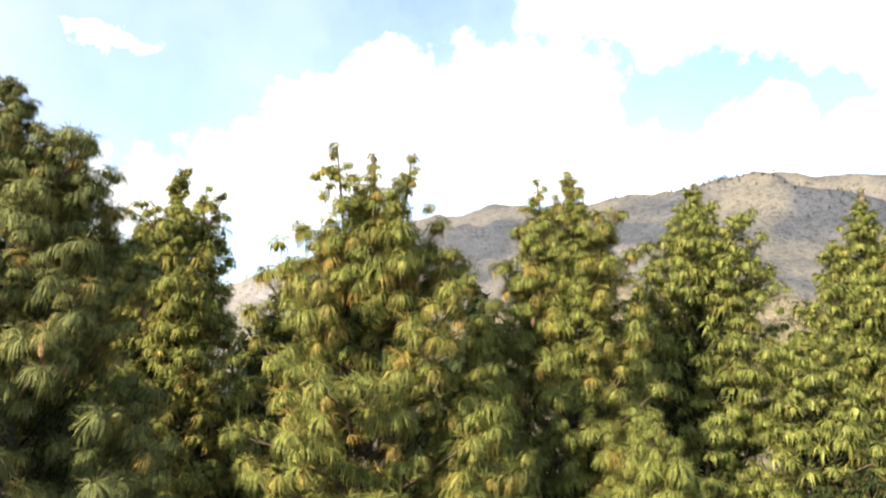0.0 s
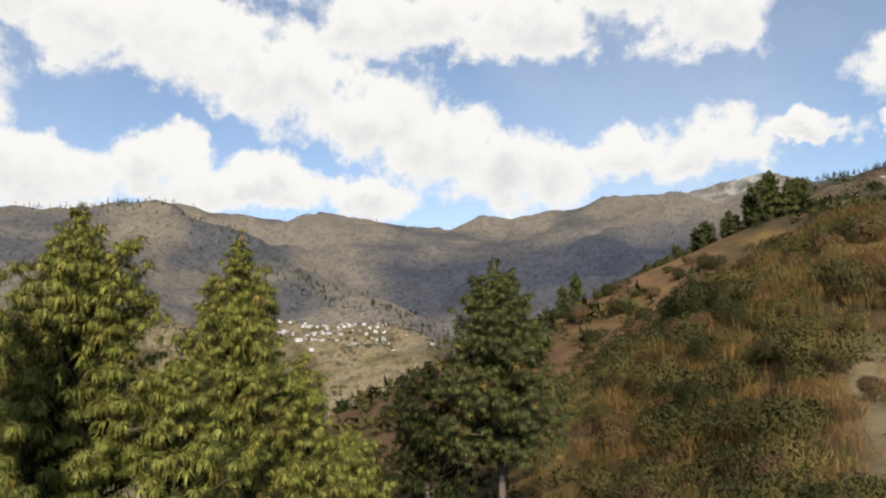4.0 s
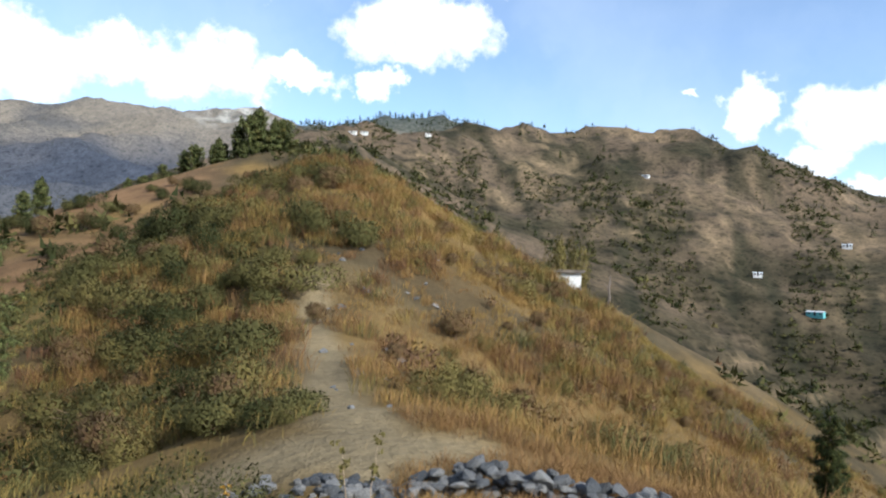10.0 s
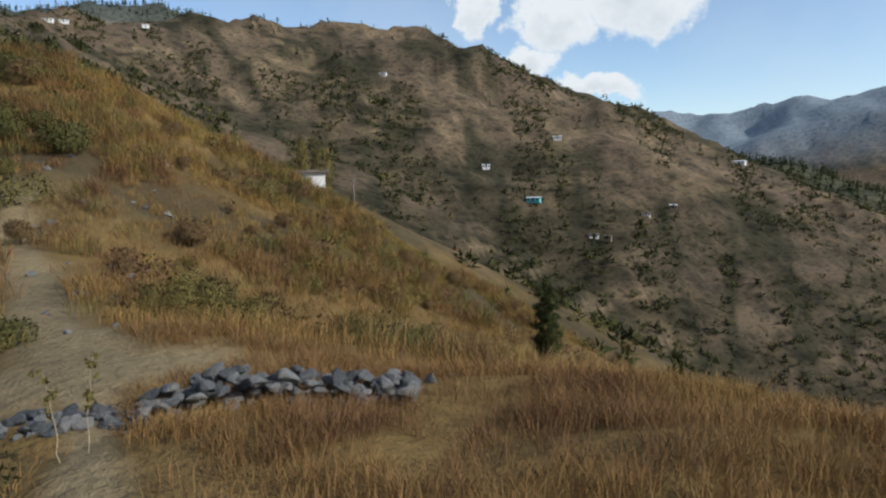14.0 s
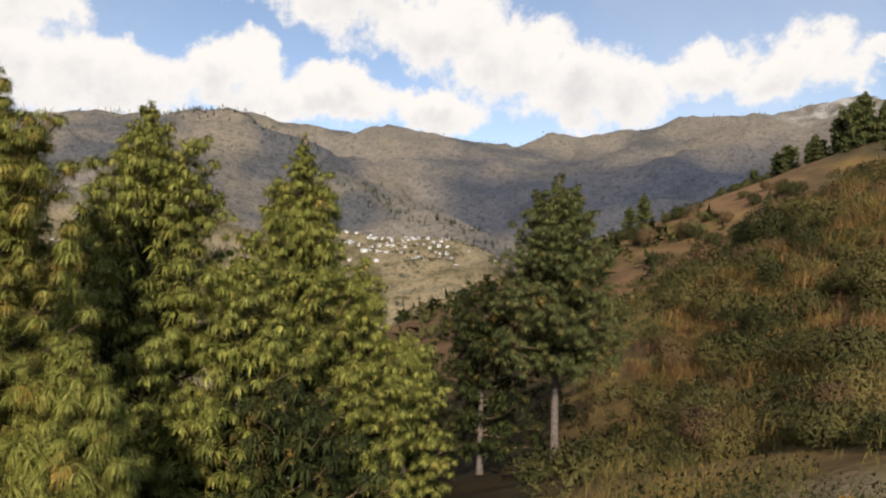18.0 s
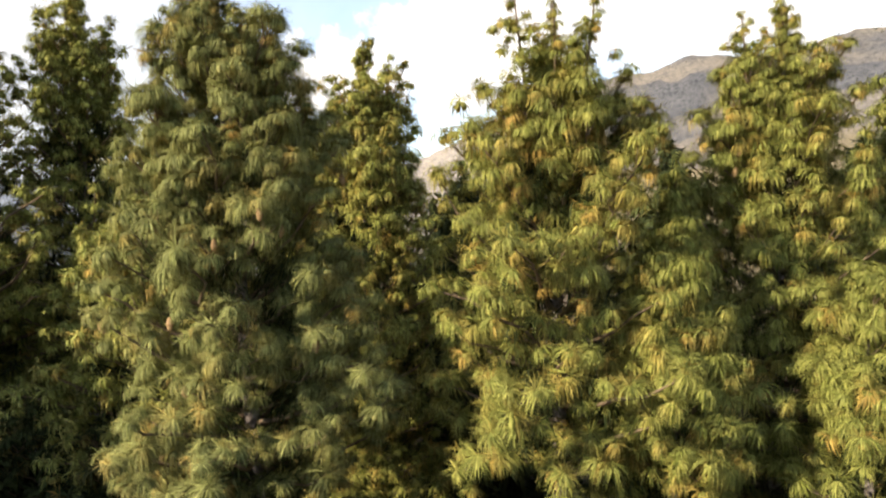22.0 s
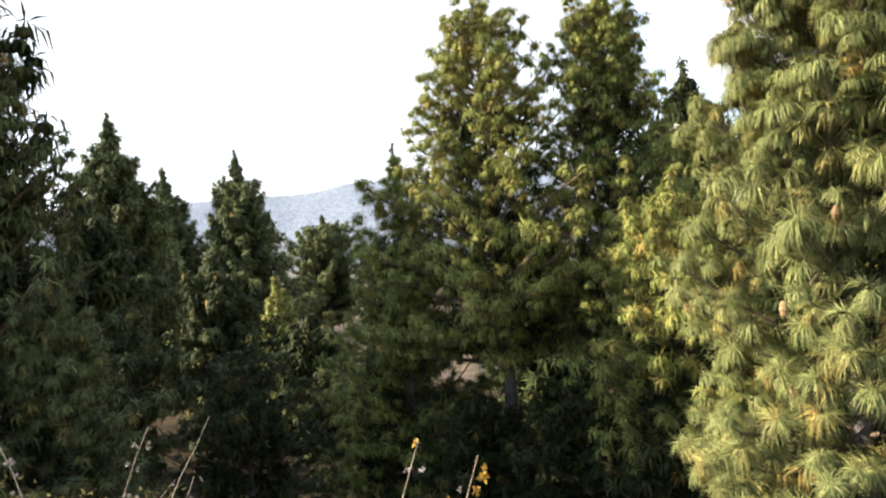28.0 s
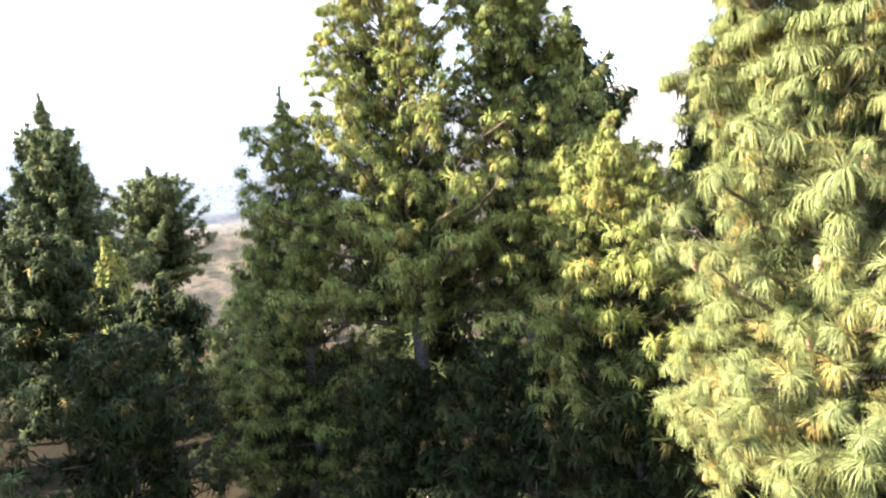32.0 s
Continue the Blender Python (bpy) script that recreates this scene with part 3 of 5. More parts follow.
def mesh_np(name, verts, faces, mats=(), smooth=False, normals=None, **layers):
    """A mesh from arrays; layers: one number (or three, a colour) a vertex."""
    me = bpy.data.meshes.new(name)
    verts, faces = np.asarray(verts, np.float32), np.asarray(faces, np.int32)
    n, k = faces.shape
    me.vertices.add(len(verts))
    me.vertices.foreach_set("co", verts.ravel())
    me.loops.add(n * k)
    me.loops.foreach_set("vertex_index", faces.ravel())
    me.polygons.add(n)
    me.polygons.foreach_set("loop_start", np.arange(0, n * k, k, dtype=np.int32))
    for m in mats:
        me.materials.append(m)
    for key, v in layers.items():
        v = np.asarray(v, np.float32)
        if v.ndim == 2:
            a = me.attributes.new(key, "FLOAT_COLOR", "POINT")
            a.data.foreach_set("color", np.hstack([v, np.ones((len(v), 1), np.float32)]).ravel())
        else:
            me.attributes.new(key, "FLOAT", "POINT").data.foreach_set("value", v)
    me.update(calc_edges=True)
    me.polygons.foreach_set("use_smooth", np.full(n, smooth))
    if normals is not None:
        me.normals_split_custom_set_from_vertices(normals)
    return me


def build_ground():
    az = np.radians(np.concatenate([np.arange(-176, 70, 0.48), np.arange(70, 184, 3.0)]))
    rr = np.concatenate([[0.25], np.geomspace(0.5, 4700, 340)])
    A, Rr = np.meshgrid(az, rr, indexing="ij")
    x, y = Rr * np.sin(A), Rr * np.cos(A)
    z = height(x, y)
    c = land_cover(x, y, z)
    na, nr = A.shape
    i = np.arange(na * nr).reshape(na, nr)
    j = np.roll(i, -1, axis=0)
    f = np.stack([i[:, :-1], i[:, 1:], j[:, 1:], j[:, :-1]], -1).reshape(-1, 4)[:, ::-1]
    v = np.stack([x, y, z], -1).reshape(-1, 3)
    # close the middle
    v = np.vstack([v, [[0, 0, float(height(np.zeros(1), np.zeros(1))[0])]]])
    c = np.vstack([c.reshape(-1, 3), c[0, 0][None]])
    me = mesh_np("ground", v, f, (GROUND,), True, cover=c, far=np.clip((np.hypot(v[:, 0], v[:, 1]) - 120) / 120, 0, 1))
    bm = bmesh.new()
    bm.from_mesh(me)
    bm.verts.ensure_lookup_table()
    hub = bm.verts[na * nr]
    for a in range(na):
        bm.faces.new((bm.verts[j[a, 0]], bm.verts[i[a, 0]], hub)).smooth = True
    bm.to_mesh(me)
    bm.free()
    return tagged(new("ground", me), "dry grassy hillside, farmed valley slopes and bare mountain ranges", "hillside", kind="structure")


build_ground()

# ---------------------------------------------------------------- building blocks


def part(name, me, parent, label=""):
    """One mesh object under a thing or a part."""
    ob = new(name, me)
    ob.parent = parent
    return tagged(ob, label)


def thing(name, x, y, z, label, category, group="", turn=0.0):
    ob = new(name)
    ob.empty_display_size = 0.2
    ob.matrix_basis = pose(x, y, z, 0, 0, turn)
    return tagged(ob, label, category, group)


def tube(pts, radii, sides=6):
    """Vertices and faces of a tapered round bar along points."""
    pts, radii = np.asarray(pts, float), np.asarray(radii, float)
    d = np.gradient(pts, axis=0)
    d /= np.linalg.norm(d, axis=1)[:, None] + 1e-9
    ref = np.where(np.abs(d[:, 2:3]) > 0.8, [[1.0, 0, 0]], [[0, 0, 1.0]])
    u = np.cross(d, ref)
    u /= np.linalg.norm(u, axis=1)[:, None] + 1e-9
    w = np.cross(d, u)
    a = np.arange(sides) * 2 * np.pi / sides
    v = pts[:, None] + radii[:, None, None] * (u[:, None] * np.cos(a)[None, :, None] + w[:, None] * np.sin(a)[None, :, None])
    i = np.arange(len(pts) * sides).reshape(len(pts), sides)
    j = np.roll(i, -1, axis=1)
    f = np.stack([i[:-1], j[:-1], j[1:], i[1:]], -1).reshape(-1, 4)
    return v.reshape(-1, 3), f


def joined(pieces):
    vs, fs, n = [], [], 0
    for v, f in pieces:
        vs.append(v)
        fs.append(f + n)
        n += len(v)
    return np.vstack(vs), np.vstack(fs)


def needle_tufts(c, axis, rng, n=84, length=0.3, width=0.016, old=None, size=1.0):
    """Weeping mops of long needles at the shoots' tips: needle bundles that spring from the tip, arch over and hang in a bell; each is a bent strip.
    Returns vertices, triangles, how old (yellow) each vertex is, and the way the mop swells there."""
    c, axis = np.asarray(c), np.asarray(axis)
    T = len(c)
    axis = axis / np.linalg.norm(axis, axis=1)[:, None] * 0.9 + [0, 0, 0.32]
    axis /= np.linalg.norm(axis, axis=1)[:, None]
    u = np.cross(axis, rng.normal(size=(T, 3)))
    u /= np.linalg.norm(u, axis=1)[:, None]
    w = np.cross(axis, u)
    L = (length * rng.uniform(0.75, 1.2, T) * np.reshape(size, -1))[:, None]
    k = (np.arange(n) * 0.618 % 1)[None] + rng.uniform(-0.06, 0.06, (T, n))      # 0 upper and outer needles, 1 lower and inner ones
    ph = (np.arange(n) * 2.39996)[None] + rng.normal(0, 0.12, (T, n))
    wild = rng.uniform(0.85, 1.15, (T, n))
    perk = np.tile((np.arange(n) % 3 == 0)[None], (T, 1))                         # young needles standing off at the top
    rm = np.where(perk, 0.34, 0.52 - 0.20 * k) * wild
    zm = np.where(perk, 0.34, 0.24 - 0.32 * k + rng.normal(0, 0.04, (T, n)))
    rt = np.where(perk, 0.80, 0.80 - 0.38 * k) * wild
    zt = np.where(perk, 0.30 + rng.normal(0, 0.2, (T, n)), -0.12 - 0.48 * k - 0.14 * rng.random((T, n)))
    zr = 0.34 - 0.30 * k
    radial = u[:, None] * np.cos(ph)[..., None] + w[:, None] * np.sin(ph)[..., None]
    tang = -u[:, None] * np.sin(ph)[..., None] + w[:, None] * np.cos(ph)[..., None]

    def on(r, z):
        return c[:, None] + radial * (r * L)[..., None] + axis[:, None] * (z * L)[..., None]
    side = tang * (width * 0.5 * rng.uniform(0.7, 1.3, (T, n)))[..., None]
    mid, tip = on(rm, zm), on(rt, zt) + tang * (rng.normal(0, 0.09, (T, n)) * L)[..., None]
    v = np.stack([on(0.03 + 0 * k, zr), mid - side, mid + side, tip], 2).reshape(-1, 3)
    b = (np.arange(T * n) * 4)[:, None]
    f = np.concatenate([b + [0, 1, 2], b + [1, 3, 2]], 1).reshape(-1, 3)
    if old is None:
        old = np.zeros(T)
    age = np.clip(old[:, None] * np.clip(2.6 * k - 0.9, 0, 1) * rng.uniform(0.7, 1.1, (T, n)), 0, 1)
    hub = np.repeat(c - axis * length * 0.25, n * 4, 0)
    nrm = (v - hub) / length + [0, 0, 0.2] + np.repeat(rng.normal(0, 0.16, (T * n, 3)), 4, 0)
    return v, outward(v, f, nrm), np.repeat(age.reshape(-1), 4), nrm / np.linalg.norm(nrm, axis=1)[:, None]


def outward(v, f, nrm):
    """Triangles wound so that each faces the way its tuft swells."""
    g = np.cross(v[f[:, 1]] - v[f[:, 0]], v[f[:, 2]] - v[f[:, 0]])
    m = (g * nrm[f].sum(1)).sum(1) < 0
    f = f.copy()
    f[m] = f[m][:, [0, 2, 1]]
    return f


def mops(c, axis, rng, gores=8, length=0.30, old=None, size=1.0):
    """The solid body of each tuft: a bell of overlapping pleats hanging from the shoot's tip, with a ragged hem."""
    c, axis = np.asarray(c), np.asarray(axis)
    T = len(c)
    axis = axis / np.linalg.norm(axis, axis=1)[:, None] * 0.7 + [0, 0, 0.6]
    axis /= np.linalg.norm(axis, axis=1)[:, None]
    u = np.cross(axis, rng.normal(size=(T, 3)))
    u /= np.linalg.norm(u, axis=1)[:, None]
    w = np.cross(axis, u)
    L = (length * size * rng.uniform(0.75, 1.15, T))[:, None, None]
    mid = (np.arange(gores) / gores * 2 * np.pi)[None] + rng.normal(0, 0.16, (T, gores))
    half = np.pi / gores * 1.22
    ang = np.stack([mid, mid - half, mid + half, mid - half * 0.95, mid + half * 0.95, mid + rng.normal(0, 0.1, (T, gores))], 2)
    fat = rng.uniform(0.92, 1.08, (T, gores))[..., None]
    hang = rng.uniform(0.8, 1.15, (T, gores))[..., None]
    rad = np.array([0.02, 0.42, 0.42, 0.58, 0.58, 0.44]) * fat * L
    zz = (np.array([0.34, 0.20, 0.20, -0.22, -0.22, -0.55]) * np.concatenate([np.ones((T, gores, 3)), np.repeat(hang, 3, 2)], 2)) * L
    v = c[:, None, None] + axis[:, None, None] * zz[..., None] + (u[:, None, None] * np.cos(ang)[..., None] + w[:, None, None] * np.sin(ang)[..., None]) * rad[..., None]
    v = v.reshape(-1, 3)
    i = (np.arange(T * gores) * 6)[:, None]
    f = np.concatenate([i + [0, 1, 2], i + [1, 3, 2], i + [2, 3, 4], i + [3, 5, 4]], 1).reshape(-1, 3)
    fib = (rng.uniform(0, 90, (T, gores))[..., None] + np.array([0, -0.5, 0.5, -0.5, 0.5, 0.0])).reshape(-1)
    if old is None:
        old = np.zeros(T)
    age = np.clip(old[:, None, None] * np.array([0, 0.05, 0.05, 0.75, 0.75, 1.0]) * rng.uniform(0.5, 1.1, (T, gores, 1)), 0, 1).reshape(-1)
    nrm = (v - np.repeat(c - axis * length * 0.25, gores * 6, 0)) / length + [0, 0, 0.15]
    return v, outward(v, f, nrm), age, fib, nrm / np.linalg.norm(nrm, axis=1)[:, None]


def pine_frame(H, R, base, rng, leaders=0, gap=0.4, shoots=0.34, rise=0.25, round_top=0.8, fan=5, sparse=0.0):
    """Trunk line, limb lines and shoot tips of a young long-needled pine of height H and crown radius R, from its foot."""
    sway = rng.normal(0, 0.012, 2) * H
    trunk = [np.array([sway[0] * s * s, sway[1] * s * s, H * s]) for s in np.linspace(0, 1, 9)]

    def on_trunk(h):
        s = h / H
        return np.array([sway[0] * s * s, sway[1] * s * s, h])
    limbs, tips, axes, inner = [], [], [], []

    def limb(start, az, L, up0, up1, thick, slim=False, step=None):
        k = 6
        t = np.linspace(0, 1, k)
        out = np.array([math.sin(az), math.cos(az), 0])
        wob = rng.normal(0, 0.04 * L, (k, 3)) * t[:, None]
        z = L * (math.tan(up0) * t + (math.tan(up1) - math.tan(up0)) * 0.5 * t * t)
        p = start + out * (L * t)[:, None] + np.array([0, 0, 1.0]) * z[:, None] + wob
        limbs.append((p, thick * (1 - 0.75 * t)))
        d = np.gradient(p, axis=0)
        step = step or shoots
        m = max(2, int(np.linalg.norm(p[-1] - p[0]) / step))
        for q in range(m + 1):
            s = 0.25 + 0.75 * q / m if L > 0.5 else 0.4 + 0.6 * q / m
            i = min(int(s * (k - 1)), k - 2)
            f = s * (k - 1) - i
            c = p[i] * (1 - f) + p[i + 1] * f
            a = d[i] / np.linalg.norm(d[i])
            if q == m:
                ax = a * 0.6 + np.array([0, 0, 1.0])
                for st in range(2):
                    tips.append(c - ax * 0.26 * st)
                    axes.append(ax + rng.normal(0, 0.1, 3))
                    inner.append(0.9 * st)
                continue
            for sgn in ((-1, 1) if rng.random() < 0.6 and not slim else (rng.choice([-1, 1]),)):
                sl = (0.16 + 0.40 * rng.random()) * (0.45 if slim else 1.0) * (0.55 + 0.45 * (1 - s)) * min(1, L / 0.9 + 0.35)
                sd = np.cross(a, [0, 0, 1.0]) * sgn
                e = c + sd * sl + a * sl * 0.6 + np.array([0, 0, 0.10 * rng.random() + 0.25 * sl])
                if sl > 0.16:
                    limbs.append((np.array([c, (c + e) / 2 - [0, 0, 0.02], e]), np.array([0.010, 0.008, 0.005])))
                tips.append(e)
                axes.append(sd * 0.4 + a * 0.35 + [0, 0, 0.9])
                inner.append(1 - s)
    h = base * H
    turn = rng.random() * 6
    crown_top = H * (0.965 if leaders < 2 else 0.90)
    while h < crown_top:
        rel = (h - base * H) / (crown_top / 0.965 - base * H)
        prof = min(1.0, 0.75 + 1.6 * rel) * max(0.0, 1 - rel) ** round_top * (1 - 0.25 * max(0.0, (rel - 0.45) / 0.55)) + 0.05
        for b in range(int(fan + rng.integers(-1, 2)) if rel < 0.8 else 4):
            if rng.random() < sparse * rel:
                continue
            L = R * prof * rng.uniform(0.68, 1.08)
            room = crown_top - 0.035 * H - h
            if rel > 0.8:
                L = min(L * 0.8, 0.5)
            L = min(L, max(0.16, room / math.tan(rise * 0.65 + 0.78 * rel + 0.1)))
            limb(on_trunk(h + rng.uniform(-0.1, 0.1)), turn + b * 2 * math.pi / fan + rng.normal(0, 0.25), L, rise * 0.3 + 0.6 * rel, rise + 0.95 * rel + 0.2 * rng.random(), 0.012 + 0.016 * L, rel > 0.8, shoots * (0.68 if rel > 0.5 else 1.0))
        turn += 2.4
        h += gap * (0.85 + 0.3 * rng.random()) * (1 - 0.3 * rel)
    for q in range(10):                             # the leading shoot
        tips.append(on_trunk(H - 0.02 - 0.14 * q) + rng.normal(0, 0.012 + 0.008 * q, 3) * [1, 1, 0.3])
        axes.append(np.array([0, 0, 1.0]) + rng.normal(0, 0.2, 3))
        inner.append(0.3)
    for b in range(leaders):                        # rival leaders beside it
        az = turn + b * 2.3 if leaders < 3 else (0.1, 3.2, 1.5)[b]
        s0 = on_trunk(H * rng.uniform(0.62, 0.75))
        lean = rng.uniform(0.35, 0.6)
        top = H * rng.uniform(0.96, 1.02)
        k = np.linspace(0, 1, 6)
        p = s0 + np.array([math.sin(az), math.cos(az), 0]) * (lean * np.sqrt(k))[:, None] + np.array([0, 0, top - s0[2]]) * k[:, None]
        limbs.append((p, 0.035 * (1 - 0.7 * k)))
        for q in range(int((top - s0[2]) / 0.14)):
            c = p[-1] + (p[0] - p[-1]) * (q * 0.14 / (top - s0[2]))
            spread = 0.03 + 0.26 * min(1, q / 7)
            for g in range(1 if q < 2 else 4):
                tips.append(c + rng.normal(0, spread, 3) * [1, 1, 0.3])
                axes.append(np.array([0, 0, 1.0]) + rng.normal(0, 0.35, 3))
                inner.append(0.3)
    return np.array(trunk), limbs, np.array(tips), np.array(axes), np.array(inner)


def cone_mesh():
    a = np.linspace(0, 1, 7)
    prof = 0.032 * np.sin(np.pi * np.clip(a * 0.93 + 0.07, 0, 1)) ** 0.7 + 0.002
    v, f = tube(np.stack([0 * a, 0 * a, -0.15 * a], 1), prof * (1 + 0.18 * (np.arange(7) % 2)), 8)
    return mesh_np("pine_cone", v, f, (CONE,))


CONE_MESH = cone_mesh()


def pine(az, r, top_el, R, label, seed, base=0.08, *, n=(30, 6), width=0.026, length=0.29, leaders=0, cones=0, old=0.14, needle=None, ground_dz=-0.05,
         name="pine_tree", group="pines below the path", **shape):
    """A long-needled pine at a bearing and distance, grown to the height angle of its tip."""
    rng = np.random.default_rng(seed)
    x, y, z = at(az, r)
    z += ground_dz
    H = max(1.3, EYE + r * math.tan(radians(top_el)) - z - 0.12)
    tree = thing(name, x, y, z, label, "tree", group)
    return clothe(tree, H, R, rng, base, n, width, length, leaders, cones, old, needle or NEEDLE, **shape)


def clothe(tree, H, R, rng, base, n, width, length, leaders, cones, old, needle, **shape):
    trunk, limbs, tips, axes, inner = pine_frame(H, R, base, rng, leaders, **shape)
    thick = (0.016 + 0.013 * H) * (1 - 0.85 * np.linspace(0, 1, len(trunk))) + 0.008
    thick[0] *= 1.25
    v, f = tube(trunk, thick, 9)
    part("trunk", mesh_np("trunk", v, f, (BARK,), True), tree, "grey-brown scaly trunk")
    v, f = joined([tube(p, rad, 3 if len(p) < 4 else 4) for p, rad in limbs])
    tagged(part("branchwork", mesh_np("branchwork", v, f, (TWIG,), True), tree), "thin brown branches", kind="stuff")
    flag = np.where(rng.random(len(tips)) < old * (0.3 + inner), rng.uniform(0.5, 0.95, len(tips)), np.clip(rng.normal(0.7 * old, 0.16, len(tips)), 0, 0.5))
    size = np.clip(0.5 + 0.55 * (H - tips[:, 2]) / (0.16 * H), 0.5, 1.08) * rng.uniform(0.85, 1.12, len(tips))
    v, f, age, nrm = needle_tufts(tips, axes, rng, n[0], length, width, flag, size)
    fib = np.repeat(rng.uniform(0, 90, len(v) // 4), 4)
    v2, f2, age2, fib2, nrm2 = mops(tips, axes, rng, n[1], length * 0.44, flag, size)
    part("crown", mesh_np("crown", np.vstack([v, v2]), np.vstack([f, f2 + len(v)]), (needle,), True, np.vstack([nrm, nrm2]), age=np.concatenate([age, age2]), fib=np.concatenate([fib, fib2])), tree,
         "drooping tufts of long green needles, some yellowed")
    deep = (rng.random(len(tips)) < 0.7) & (H - tips[:, 2] > 0.22 * H)               # dark tufts nearer the trunk; their colour stands in for inner shade
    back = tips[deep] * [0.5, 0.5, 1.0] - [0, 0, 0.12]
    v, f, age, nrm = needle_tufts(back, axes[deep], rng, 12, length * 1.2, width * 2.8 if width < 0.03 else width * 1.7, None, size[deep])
    part("inner_needles", mesh_np("inner_needles", v, f, (NEEDLE_DARK_SHADED,), True, nrm, age=age, fib=np.repeat(rng.uniform(0, 90, len(v) // 4), 4)), tree, "dark needles that stand in for shade deep in the crown")
    for c in range(cones):
        i = rng.integers(len(tips))
        k = part("cone", CONE_MESH, tree, "brown hanging cone")
        k.matrix_basis = pose(*(tips[i] + [rng.normal(0, 0.05), rng.normal(0, 0.05), -0.06]), rng.normal(0, 12), rng.normal(0, 12), 0)
    return tree


# pines close below the path, from the valley side round to the spur
NEAR = dict(n=(108, 6), width=0.0088, length=0.275, gap=0.37, shoots=0.35)
MID = dict(n=(50, 6), width=0.015, length=0.275, gap=0.39, shoots=0.37)
BACK = dict(n=(26, 6), width=0.028, length=0.29, gap=0.46, shoots=0.44)
pine(-115.2, 9.1, 18.2, 1.95, "young long-needled pine with cones and yellowed inner needles", 3, 0.14, leaders=1, cones=26, old=0.16, round_top=0.5, fan=7, needle=NEEDLE_SAGE, **dict(NEAR, n=(150, 6), width=0.0072, gap=0.36))
pine(-90.3, 8.8, 15.4, 1.95, "young pine with three leading shoots and orange old needles", 7, 0.30, leaders=3, cones=8, old=0.4, round_top=0.5, fan=6, **NEAR)
pine(-74.1, 10.8, 13.2, 1.75, "young pine with upright shoots and a few orange needles", 11, 0.2, leaders=1, cones=4, old=0.28, round_top=0.5, fan=6, **NEAR)
pine(-81.5, 8.6, 1.5, 1.15, "low bushy pine in front of taller ones", 12, 0.05, old=0.2, **NEAR)
pine(-63.2, 13.8, 12.3, 2.2, "full-crowned green pine with a twin top", 15, 0.08, leaders=1, old=0.07, round_top=0.55, fan=6, **MID)
pine(-52.7, 16.7, 10.8, 2.1, "tall narrow-topped green pine with a broad skirt", 19, 0.05, old=0.05, round_top=0.7, fan=7, **MID)
pine(-57.0, 13.0, 2.0, 1.7, "bushy pine of middle height beside a taller one", 20, 0.05, old=0.05, **MID)
pine(-48.0, 17.0, 1.0, 1.9, "spreading pine at the edge of the trees", 21, 0.05, old=0.03, **MID)
pine(-44.2, 19.0, -5.0, 1.7, "low spreading pine at the edge of the trees", 24, 0.05, old=0.03, **MID)
pine(-68.0, 9.6, -5.0, 1.2, "low bushy pine in front of taller ones", 22, 0.05, old=0.12, **NEAR)
pine(-32.0, 22.5, 8.0, 2.6, "lone dense pine with a bare lower trunk", 23, 0.34, leaders=0, old=0.03, round_top=0.9, fan=8, needle=NEEDLE_GREY, **dict(MID, length=0.27, gap=0.34, shoots=0.36))
# the shade on this crown is put into its dark needle colour
pine(-38.0, 24.0, -0.3, 2.6, "shaded pine leaning against a taller one", 27, 0.14, old=0.02, round_top=0.6, needle=NEEDLE_DARK_SHADED, **BACK)
pine(-105.7, 12.5, 13.2, 1.75, "dark pine with yellowed needles behind others", 29, 0.2, leaders=1, old=0.34, round_top=0.45, fan=7, **dict(MID, gap=0.38))
pine(-124.0, 12.8, 1.0, 1.9, "slender pine with a bare lower stem and yellowed needles", 30, 0.36, old=0.24, round_top=0.6, fan=6, **MID)
pine(-127.2, 16.6, 16.8, 2.5, "tall pine with an open top of upright shoots", 31, 0.34, leaders=1, old=0.1, round_top=0.85, fan=7, sparse=0.2, **dict(MID, gap=0.4))
pine(-135.9, 16.4, 17.0, 3.6, "tall open-topped pine with yellowed needles on one side", 33, 0.34, old=0.24, round_top=1.0, fan=7, sparse=0.3, **dict(MID, gap=0.42))
pine(-143.6, 17.5, 5.2, 2.5, "spreading shaded pine with candle-like shoots", 35, 0.1, old=0.06, sparse=0.2, **MID)
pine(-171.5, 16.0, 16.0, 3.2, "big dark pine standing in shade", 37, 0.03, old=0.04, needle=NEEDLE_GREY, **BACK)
# duller grey needles carry the shade of the big neighbour
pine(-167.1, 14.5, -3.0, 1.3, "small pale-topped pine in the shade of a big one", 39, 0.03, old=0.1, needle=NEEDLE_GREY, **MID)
# older conifers further down the slope
FARTREE = dict(n=(14, 6), width=0.10, length=0.56, gap=0.72, shoots=0.72, fan=7)
# DEEP trees: dark needle colour paints the shade in the gaps they fill
DEEP = dict(needle=NEEDLE_DARK_SHADED, old=0.0, group="conifers down the slope", **FARTREE)
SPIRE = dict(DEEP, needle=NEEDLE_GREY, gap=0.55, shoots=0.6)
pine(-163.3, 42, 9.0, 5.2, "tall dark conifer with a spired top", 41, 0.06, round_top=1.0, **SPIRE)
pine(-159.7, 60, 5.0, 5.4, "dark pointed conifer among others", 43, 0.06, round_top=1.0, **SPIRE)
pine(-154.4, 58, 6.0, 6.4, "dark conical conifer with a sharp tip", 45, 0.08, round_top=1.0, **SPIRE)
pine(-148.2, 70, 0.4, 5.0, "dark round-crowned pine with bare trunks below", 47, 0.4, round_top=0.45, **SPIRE)
